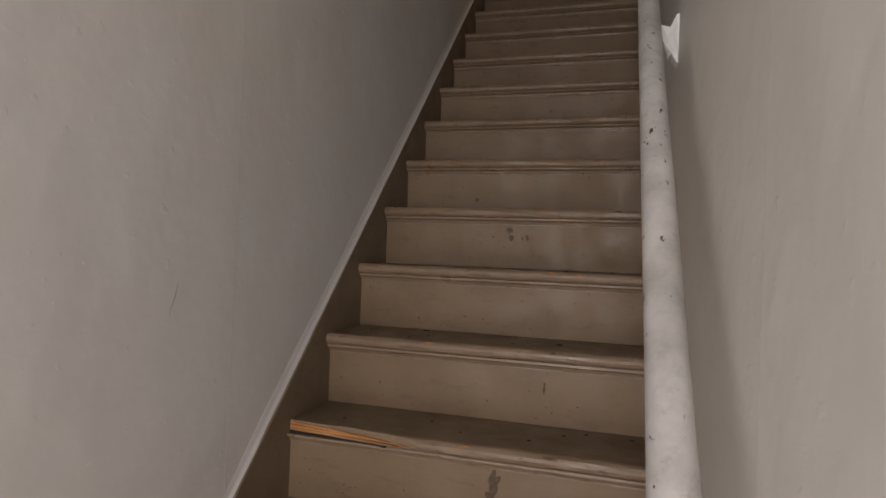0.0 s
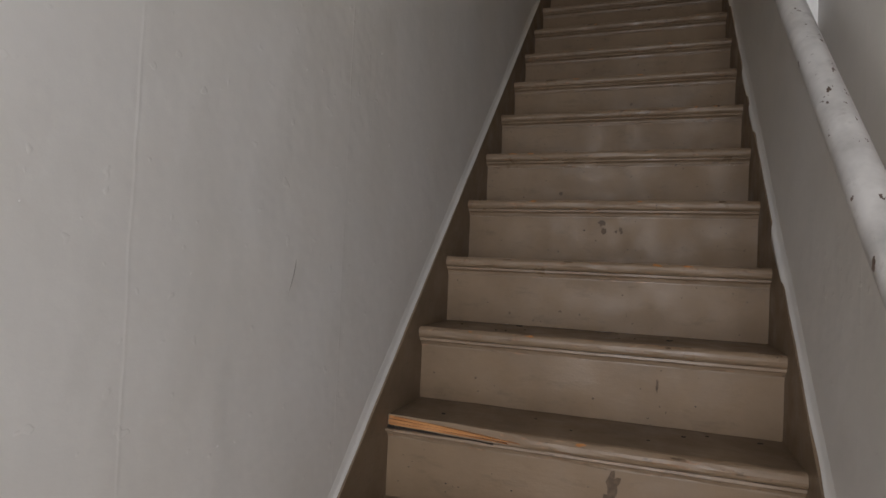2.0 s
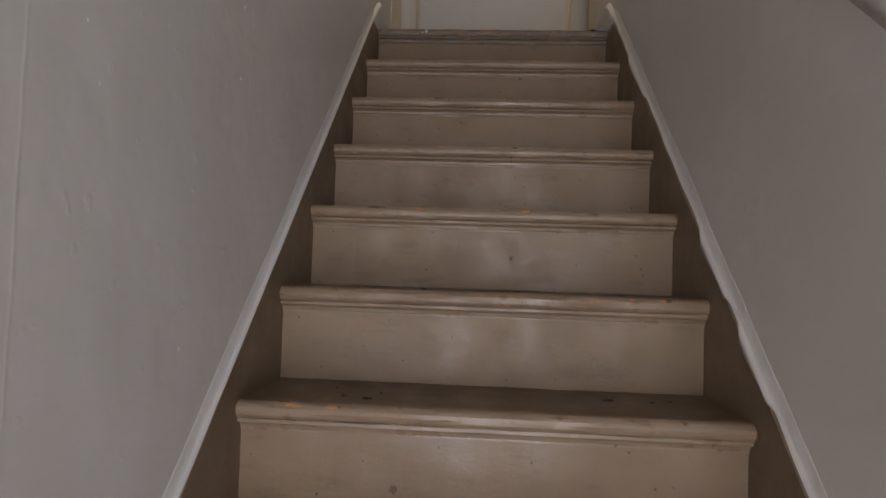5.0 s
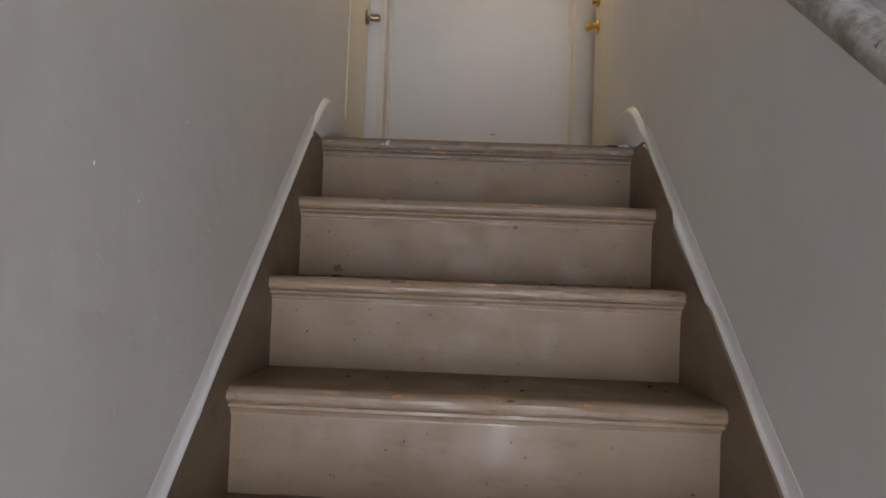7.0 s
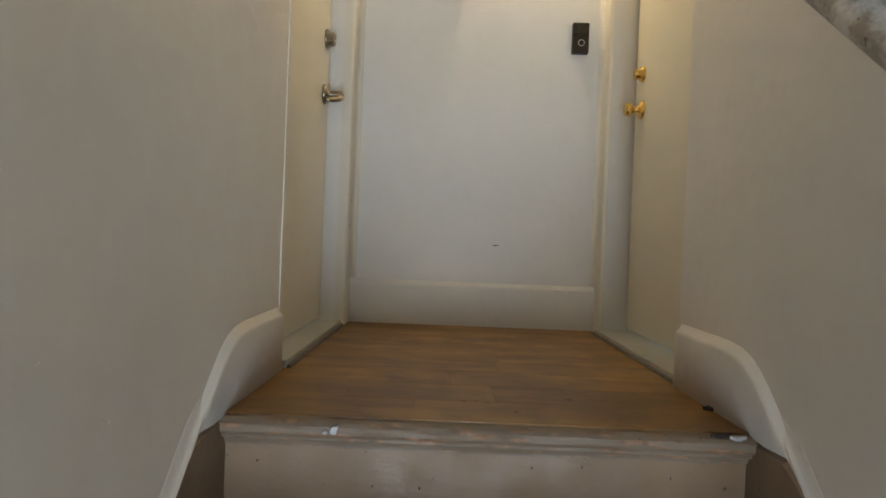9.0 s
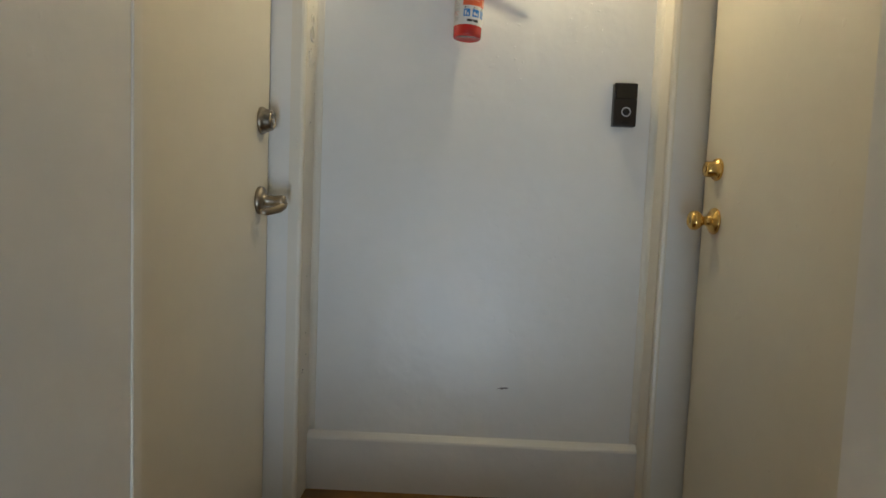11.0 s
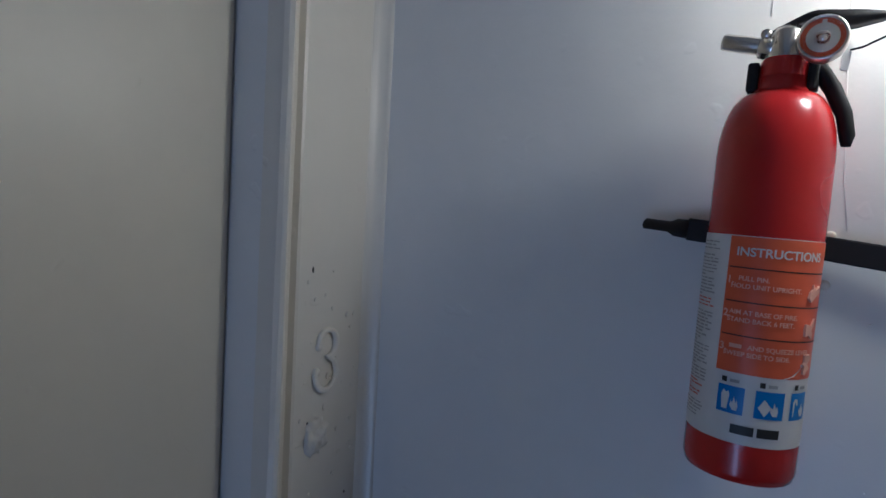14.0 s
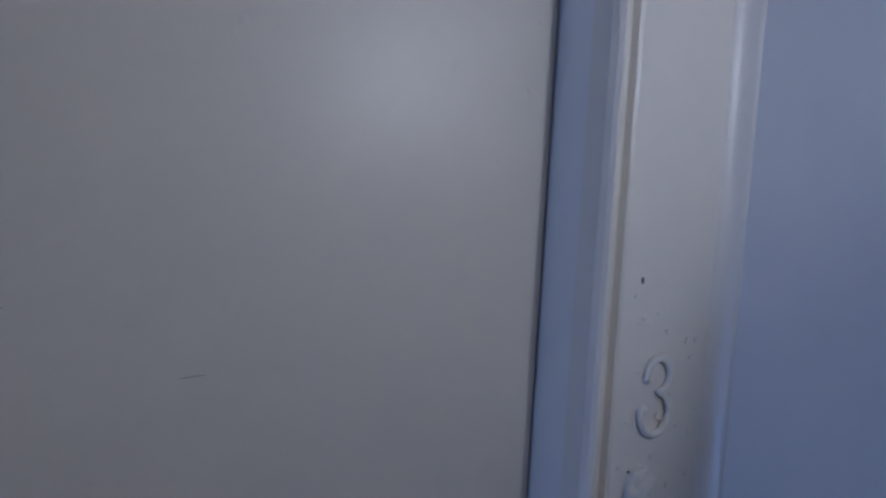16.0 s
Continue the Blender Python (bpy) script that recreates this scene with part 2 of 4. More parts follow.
def rail_paint():
    mat, nt, b = shader("worn_rail_paint", 0.35)
    v = coords(nt)
    col = ramp(nt, noise_tex(nt, v, 8, 5, 0.65), [(0.32, (0.38, 0.365, 0.345)), (0.6, (0.60, 0.58, 0.555))])
    smudge = noise_tex(nt, v, 26, 5, 0.7)
    col = mix(nt, ramp(nt, smudge, [(0.56, grey(0)), (0.74, grey(0.6))]), col, (0.27, 0.25, 0.23))
    sep = nt.nodes.new("ShaderNodeSeparateXYZ")
    nt.links.new(coords(nt), sep.inputs[0])
    rng = nt.nodes.new("ShaderNodeMapRange")
    nt.links.new(sep.outputs["Y"], rng.inputs["Value"])
    rng.inputs["From Min"].default_value, rng.inputs["From Max"].default_value = 1.2, 1.9
    wear = nt.nodes.new("ShaderNodeMath")
    wear.operation = 'MULTIPLY'
    nt.links.new(rng.outputs["Result"], wear.inputs[0])
    nt.links.new(ramp(nt, noise_tex(nt, coords(nt, (22, 10, 10)), 2.0, 5, 0.7), [(0.40, grey(0)), (0.57, grey(0.9))]), wear.inputs[1])
    col = mix(nt, wear.outputs[0], col, (0.22, 0.185, 0.145))
    chip = noise_tex(nt, coords(nt, (85, 38, 38)), 1.0, 4, 0.55)
    col = mix(nt, ramp(nt, chip, [(0.665, grey(0)), (0.68, grey(1))]), col, (0.10, 0.065, 0.045))
    nt.links.new(col, b.inputs["Base Color"])
    n = bump(nt, b, noise_tex(nt, v, 35, 3), 0.25, 0.002)
    bump(nt, b, ramp(nt, chip, [(0.665, grey(1)), (0.68, grey(0))]), 0.5, 0.001, n)
    return mat


M_RAIL = rail_paint()
M_BULB, nt_bulb, b_bulb = shader("lit_bulb", 0.3)
b_bulb.inputs["Emission Color"].default_value = (1.0, 0.755, 0.41, 1)
b_bulb.inputs["Emission Strength"].default_value = 96.0


# ---- building helpers ----
def part(name, bm, material, parent=None, label="", smooth=False):
    me = bpy.data.meshes.new(name)
    bmesh.ops.recalc_face_normals(bm, faces=bm.faces)
    bm.to_mesh(me)
    bm.free()
    for m in (material if isinstance(material, (list, tuple)) else [material]):
        me.materials.append(m)
    if smooth:
        for p in me.polygons:
            p.use_smooth = True
    ob = new(name, me)
    if parent:
        ob.parent = parent
    if label:
        ob["label"] = label
    return ob


def empty(name, at=(0, 0, 0)):
    ob = new(name)
    ob.location = at
    ob.empty_display_size = 0.05
    return ob


def box(bm, lo, hi, bevel=0.0, seg=2, mat=0):
    r = bmesh.ops.create_cube(bm, size=1.0)
    vs = r["verts"]
    for v in vs:
        v.co = Vector([lo[i] + (v.co[i] + 0.5) * (hi[i] - lo[i]) for i in range(3)])
    fs = {f for v in vs for f in v.link_faces}
    for f in fs:
        f.material_index = mat
    if bevel:
        es = {e for v in vs for e in v.link_edges}
        bmesh.ops.bevel(bm, geom=list(es), offset=bevel, segments=seg, profile=0.5, affect='EDGES')
    return bm


def sweep(bm, outline, a, b, axis, steps=1, wobble=0.0, seed=0, mats=None):
    """Sweeps a closed outline of (u, z) along x (axis 0) or y (axis 1) from a to b."""
    rings = []
    for i in range(steps + 1):
        t = a + (b - a) * i / steps
        ring = []
        for j, (u, z) in enumerate(outline):
            du = dz = 0.0
            if wobble:
                q = Vector((t * 17 + seed * 3.1, j * 0.9, seed * 1.7))
                du, dz = wobble * noise.noise(q), wobble * noise.noise(q + Vector((9, 4, 2)))
            p = (t, u + du, z + dz) if axis == 0 else (u + du, t, z + dz)
            ring.append(bm.verts.new(p))
        rings.append(ring)
    n = len(outline)
    for r0, r1 in zip(rings, rings[1:]):
        for j in range(n):
            f = bm.faces.new((r0[j], r0[(j + 1) % n], r1[(j + 1) % n], r1[j]))
            if mats:
                f.material_index = mats[j]
    bm.faces.new(rings[0])
    bm.faces.new(rings[-1][::-1])
    return bm


def lathe(bm, profile, m, seg=28, mat=0):
    """Turns (radius, height) pairs about the local z axis, at pose m."""
    rings = []
    for r, h in profile:
        if r < 1e-6:
            rings.append([bm.verts.new(m @ Vector((0, 0, h)))])
        else:
            rings.append([bm.verts.new(m @ Vector((r * math.cos(2 * math.pi * i / seg), r * math.sin(2 * math.pi * i / seg), h))) for i in range(seg)])
    for a, b in zip(rings, rings[1:]):
        for i in range(seg):
            j = (i + 1) % seg
            if len(a) == 1 and len(b) == 1:
                continue
            if len(a) == 1:
                f = bm.faces.new((a[0], b[i], b[j]))
            elif len(b) == 1:
                f = bm.faces.new((a[i], a[j], b[0]))
            else:
                f = bm.faces.new((a[i], a[j], b[j], b[i]))
            f.material_index = mat
    return bm


def tube(bm, points, radius, seg=10, flat=1.0):
    """A bent rod through points; radius may be one number or one for each point."""
    pts = [Vector(p) for p in points]
    rings = []
    side = None
    for i, p in enumerate(pts):
        d = (pts[min(i + 1, len(pts) - 1)] - pts[max(i - 1, 0)]).normalized()
        if side is None:
            side = d.orthogonal().normalized()
        side = (side - d * side.dot(d)).normalized()
        up = d.cross(side)
        r = radius[i] if isinstance(radius, (list, tuple)) else radius
        rings.append([bm.verts.new(p + side * (r * math.cos(2 * math.pi * k / seg)) + up * (flat * r * math.sin(2 * math.pi * k / seg))) for k in range(seg)])
    for a, b in zip(rings, rings[1:]):
        for k in range(seg):
            bm.faces.new((a[k], a[(k + 1) % seg], b[(k + 1) % seg], b[k]))
    bm.faces.new(rings[0][::-1])
    bm.faces.new(rings[-1])
    return bm


def blot(bm, centre, u, v, ru, rv, seed, lift=0.0006, n=18, rough=0.45):
    """A thin ragged flake lying in the plane of u and v."""
    u, v = Vector(u), Vector(v)
    w = u.cross(v).normalized()
    c = Vector(centre)
    top, low = [], []
    for i in range(n):
        a = 2 * math.pi * i / n
        k = 1 + rough * noise.noise(Vector((math.cos(a) * 1.6, math.sin(a) * 1.6, seed * 2.37)))* 2
        p = c + u * (ru * k * math.cos(a)) + v * (rv * k * math.sin(a))
        top.append(bm.verts.new(p + w * lift))
        low.append(bm.verts.new(p - w * 0.002))
    bm.faces.new(top)
    bm.faces.new(low[::-1])
    for i in range(n):
        j = (i + 1) % n
        bm.faces.new((low[i], low[j], top[j], top[i]))
    return bm


def lettering(text, size, depth=0.0004):
    cu = bpy.data.curves.new("lettering", 'FONT')
    cu.body, cu.size, cu.extrude, cu.offset = text, size, depth, size * 0.02
    cu.align_x, cu.align_y = 'CENTER', 'CENTER'
    ob = new("lettering", cu)
    bpy.context.view_layer.update()
    me = bpy.data.meshes.new_from_object(ob.evaluated_get(bpy.context.evaluated_depsgraph_get()))
    bpy.data.objects.remove(ob)
    bm = bmesh.new()
    bm.from_mesh(me)
    return bm


# ---- floor, walls, ceiling ----
bm = box(bmesh.new(), (-0.4, HALL_Y - 0.2, HALL_Z - 0.1), (1.4, nose_y(-3) + 0.1, HALL_Z))
tagged(part("floor", bm, M_HALL), "dark wooden floor at the foot of the stairs", "floor", kind="structure")

T = 0.09


def side_wall(name, inner, outer, end, DOOR_B, label):
    bm = bmesh.new()
    lo, hi = min(inner, outer), max(inner, outer)
    box(bm, (lo, HALL_Y - 0.1, HALL_Z - 0.1), (hi, DOOR_A, TOP))
    box(bm, (lo, DOOR_A, DOOR_TOP), (hi, DOOR_B, TOP))
    box(bm, (lo, DOOR_A, HALL_Z - 0.1), (hi, DOOR_B, LAND_Z - 0.04))
    lo2, hi2 = min(end, outer), max(end, outer)
    box(bm, (lo2, DOOR_B, HALL_Z - 0.1), (hi2, BACK + 0.12, TOP))
    return tagged(part(name, bm, M_WALL), label, "wall", kind="structure")


side_wall("wall_left", XL, XL - 0.16, XL, DOOR_END["left"], "cream grey painted stair wall with lining paper seams")
side_wall("wall_right", XR, XR + 0.18, 0.925, DOOR_END["right"], "cream grey painted stair wall behind the handrail")
bm = box(bmesh.new(), (XL, BACK, HALL_Z - 0.1), (0.925, BACK + 0.12, TOP))
tagged(part("wall_back", bm, M_BACK), "white glossy painted wall at the end of the landing", "wall", kind="structure")
bm = bmesh.new()
for lo, hi in (((XL, HALL_Z - 0.1), (0.25, TOP)), ((0.87, HALL_Z - 0.1), (XR, TOP)), ((0.25, 2.25), (0.87, TOP))):
    box(bm, (lo[0], HALL_Y - 0.1, lo[1]), (hi[0], HALL_Y, hi[1]))
tagged(part("wall_front", bm, M_WALL), "cream grey wall round the street opening", "wall", kind="structure")
bm = box(bmesh.new(), (-0.4, HALL_Y - 0.2, TOP), (1.4, BACK + 0.3, TOP + 0.1))
tagged(part("ceiling", bm, M_CEIL), "plain white painted ceiling above the stairs", "ceiling", kind="structure")

# ---- staircase ----
stairs = tagged(empty("staircase", (0.45, 0.1, HALL_Z)), "steep tan painted wooden staircase with worn rounded nosings", "staircase", kind="structure")
TH, OVER = 0.032, 0.030


def local(ob, parent):
    ob.parent = parent
    ob.matrix_parent_inverse = Matrix.Translation(parent.location).inverted()
    return ob


def nose_outline(y, z, depth):
    """Tread seen from the side: round nose, flat top."""
    r = TH / 2
    pts = [(y + depth, z - TH), (y + depth, z), (y + 0.05, z), (y + r + 0.004, z)]
    for i in range(1, 8):
        a = math.pi / 2 + math.pi * i / 8
        pts.append((y + r + r * math.cos(a), z - r + r * math.sin(a)))
    pts.append((y + r + 0.006, z - TH))
    return pts


for k in range(-3, 12):
    y, z = nose_y(k), RISE * k
    bm = bmesh.new()
    if k < 11:
        out = nose_outline(y, z, RUN + OVER + 0.012)
        mats = [0, 0, 0] + [1] * 8 + [0]
        mats = mats[:len(out)]
        sweep(bm, out, SL - 0.002, SR + 0.002, 0, 40, 0.0016, k, mats)
        nm = M_NOSE
    else:
        out = nose_outline(y, z - 0.002, 0.055)
        mats = [0, 0, 1] + [1] * 8 + [0]
        sweep(bm, out, SL - 0.002, SR + 0.002, 0, 60, 0.0019, k, mats[:len(out)])
        nm = M_TOPNOSE
    if k == 1:
        # the split away corner of this tread
        for v in bm.verts:
            if v.co.x < 0.34 and v.co.y < y + 0.028:
                f = 1 - max(0.0, v.co.x) / 0.34
                v.co.y = max(v.co.y, y + 0.026 * f ** 0.5)
    tread = part("tread", bm, [M_TREAD if k < 11 else M_TOPNOSE, nm], smooth=False)
    local(tread, stairs)
    # riser board
    bm = bmesh.new()
    sweep(bm, [(y + OVER, z - RISE + 0.001), (y + OVER, z - TH + 0.001), (y + OVER + 0.02, z - TH + 0.001), (y + OVER + 0.02, z - RISE + 0.001)], SL - 0.001, SR + 0.001, 0, 24, 0.0012, k + 40)
    local(part("riser", bm, M_STEP), stairs)
    # cove moulding below the nosing
    bm = bmesh.new()
    yy, zz = y + OVER, z - TH
    cove = [(yy + 0.002, zz), (yy - 0.019, zz), (yy - 0.020, zz - 0.006), (yy - 0.013, zz - 0.0075), (yy - 0.008, zz - 0.012), (yy - 0.006, zz - 0.018), (yy - 0.003, zz - 0.0195), (yy - 0.003, zz - 0.023), (yy + 0.002, zz - 0.023)]
    sweep(bm, cove, SL, SR, 0, 30, 0.0009, k + 80)
    local(part("moulding", bm, M_NOSE if k < 11 else M_TOPNOSE), stairs)

# bare split wood on the broken nosing
y1, z1 = nose_y(1), RISE
bm = bmesh.new()
for j, (za, zb, ln, dy) in enumerate(((z1 - 0.010, z1 - 0.0022, 0.27, 0.006), (z1 - 0.0185, z1 - 0.0102, 0.33, 0.003), (z1 - 0.026, z1 - 0.0192, 0.30, 0.008))):
    n = 14
    prev = None
    for i in range(n + 1):
        t = i / n
        x = SL + 0.003 + ln * t
        front = y1 + 0.02 * (1 - t) ** 0.6 * 0.9 + dy * (1 - t) + 0.0015 * noise.noise(Vector((x * 60, j * 3.3, 0)))
        dz = -0.003 * t
        th = (zb - za) * (1 - 0.75 * t ** 1.5)
        mid = 0.5 * (za + zb) + (z1 - 0.02 - 0.5 * (za + zb)) * 0.6 * t
        za_, zb_ = mid - th / 2, mid + th / 2
        ring = [bm.verts.new((x, front, za_ + dz + 0.0007)), bm.verts.new((x, front, zb_ + dz - 0.0007)), bm.verts.new((x, y1 + 0.045, zb_ + dz - 0.0007)), bm.verts.new((x, y1 + 0.045, za_ + dz + 0.0007))]
        if prev:
            for q in range(4):
                bm.faces.new((prev[q], prev[(q + 1) % 4], ring[(q + 1) % 4], ring[q]))
        else:
            bm.faces.new(ring)
        prev = ring
    bm.faces.new(prev[::-1])
local(part("split_wood", bm, M_SPLIT, label="bare orange splintered wood of the broken nosing"), stairs)

# solid wedge below the split, coloured near black as the gap's shade
bm = bmesh.new()
prev = None
for i in range(13):
    t = i / 12
    x = SL + 0.001 + 0.27 * t
    front = y1 + 0.021 * (1 - t) ** 0.5 + 0.002 * t
    top = z1 - 0.0262 - 0.005 * t + 0.0008 * noise.noise(Vector((x * 70, 1.5, 0)))
    ring = [bm.verts.new((x, front, z1 - TH + 0.0004)), bm.verts.new((x, front, top)), bm.verts.new((x, y1 + 0.05, top)), bm.verts.new((x, y1 + 0.05, z1 - TH + 0.0004))]
    if prev:
        for q in range(4):
            bm.faces.new((prev[q], prev[(q + 1) % 4], ring[(q + 1) % 4], ring[q]))
    else:
        bm.faces.new(ring)
    prev = ring
bm.faces.new(prev[::-1])
local(part("split_gap", bm, M_CRACK, label="near-black wedge painted as the shade in the gap under the broken nosing"), stairs)

# peeled spots and scuffs on the risers
FLAKES = ((1, 0.535, -0.082, 0.011, 0.024, 1), (1, 0.524, -0.125, 0.013, 0.013, 2), (1, 0.515, -0.052, 0.014, 0.004, 3), (1, 0.61, -0.05, 0.01, 0.004, 33),
          (4, 0.444, -0.072, 0.010, 0.010, 4), (4, 0.450, -0.096, 0.008, 0.009, 5), (4, 0.489, -0.098, 0.004, 0.004, 6), (4, 0.504, -0.094, 0.006, 0.010, 7),
          (2, 0.62, -0.10, 0.003, 0.012, 9), (2, 0.16, -0.13, 0.003, 0.003, 10), (2, 0.47, -0.15, 0.003, 0.003, 11),
          (3, 0.35, -0.15, 0.005, 0.003, 12), (3, 0.2, -0.165, 0.003, 0.004, 13), (5, 0.28, -0.15, 0.006, 0.006, 14), (7, 0.5, -0.12, 0.005, 0.005, 15),
          (10, 0.1, -0.18, 0.012, 0.009, 16), (11, 0.13, -0.182, 0.008, 0.007, 17), (10, 0.55, -0.06, 0.006, 0.004, 19))
for k, x, dz, ru, rv, sd in FLAKES:
    bm = blot(bmesh.new(), (x, nose_y(k) + OVER, RISE * k + dz), (1, 0, 0), (0, 0, 1), ru, rv, sd, 0.0012 + 0.0004 * (sd % 4))
    local(part("peeled_spot", bm, M_PATCH), stairs)
# chips on the rounded nosings where orange wood or old brown paint shows
rnd = random.Random(17)
for k in range(1, 11):
    for i in range(3):
        x, z = rnd.uniform(0.06, 0.84), RISE * k - 0.0047
        if k == 1 and x < 0.36:
            continue
        bm = blot(bmesh.new(), (x, nose_y(k) + 0.0047, z), (1, 0, 0), (0, 0.707, 0.707), rnd.uniform(0.004, 0.013), rnd.uniform(0.0015, 0.0034), 11.7 * k + i, 0.0014, 14, 0.6)
        local(part("paint_chip", bm, M_SPLIT if (k + i) % 3 else M_PATCH, label="chip of bare wood on the nosing"), stairs)
rnd = random.Random(5)
bm = bmesh.new()
for k in range(0, 12):
    for i in range(9):
        blot(bm, (rnd.uniform(0.03, 0.86), nose_y(k) + OVER, RISE * k - rnd.uniform(0.06, 0.185)), (1, 0, 0), (0, 0, 1), rnd.uniform(0.001, 0.0022), rnd.uniform(0.001, 0.0024), rnd.random() * 40, 0.0014, 7)
    for i in range(7):
        blot(bm, (rnd.uniform(0.05, 0.85), nose_y(k) + rnd.uniform(0.05, 0.2), RISE * k), (1, 0, 0), (0, 1, 0), rnd.uniform(0.002, 0.006), rnd.uniform(0.0015, 0.004), rnd.random() * 40, 0.0018, 8)
specks = local(part("specks", bm, M_CRACK), stairs)
specks["kind"] = "stuff"
# drips and flakes of pale paint on the top nosing
for i, (x, dz, ru, rv) in enumerate(((0.192, -0.016, 0.006, 0.007), (0.176, -0.020, 0.004, 0.003))):
    bm = blot(bmesh.new(), (x, nose_y(11) - 0.0005, LAND_Z + dz), (1, 0, 0.3), (0, 0, 1), ru, rv, i + 60, 0.0035)
    local(part("paint_flake", bm, M_RING), stairs)

bm = blot(bmesh.new(), (0.838, LAND_Y + 0.018, LAND_Z - 0.002), (1, 0.2, 0), (0, 1, 0), 0.017, 0.009, 71, 0.0025, 14, 0.6)
local(part("peeled_spot", bm, M_CRACK), stairs)
bm = blot(bmesh.new(), (0.862, LAND_Y + 0.004, LAND_Z - 0.003), (1, 0.1, 0), (0, 1, 0), 0.013, 0.006, 73, 0.0032, 14, 0.6)
local(part("paint_flake", bm, M_RING), stairs)

# ---- landing floor ----
bm = box(bmesh.new(), (XL, LAND_Y + 0.05, LAND_Z - 0.06), (0.94, BACK, LAND_Z - 0.013))
landing = tagged(part("landing_floor", bm, M_HALL), "orange brown wooden plank floor of the landing", "floor", kind="structure")
y = LAND_Y + 0.022
rnd = random.Random(3)
while y < BACK - 0.02:
    w = 0.128
    cuts = [SL + 0.002, rnd.uniform(0.2, 0.7), 0.935]
    for a, b in zip(cuts, cuts[1:]):
        bm = box(bmesh.new(), (a + 0.0002, y, LAND_Z - 0.012), (b - 0.0002, min(y + w - 0.0006, BACK - 0.004), LAND_Z + 0.0015), 0.0005, 1)
        part("plank", bm, M_PLANK, landing)
    y += w

# ---- skirt boards ----
def skirt_top(y):
    """Height of the skirt board's upper edge: along the stairs, then round to level on the landing."""
    level = LAND_Z + 0.135
    s = slope_z(y) + 0.088
    a = 38.0
    return min(s, level) - math.log(1 + math.exp(-a * abs(s - level))) / a


def rise(u):
    u = min(1.0, max(0.0, u))
    return u * u * (3 - 2 * u)


def bridge(bm, prev, ring):
    if prev is None:
        bm.faces.new(ring)
        return ring
    n = len(ring)
    for q in range(n):
        bm.faces.new((prev[q], prev[(q + 1) % n], ring[(q + 1) % n], ring[q]))
    return ring


WHITE_FROM = LAND_Y - 0.10


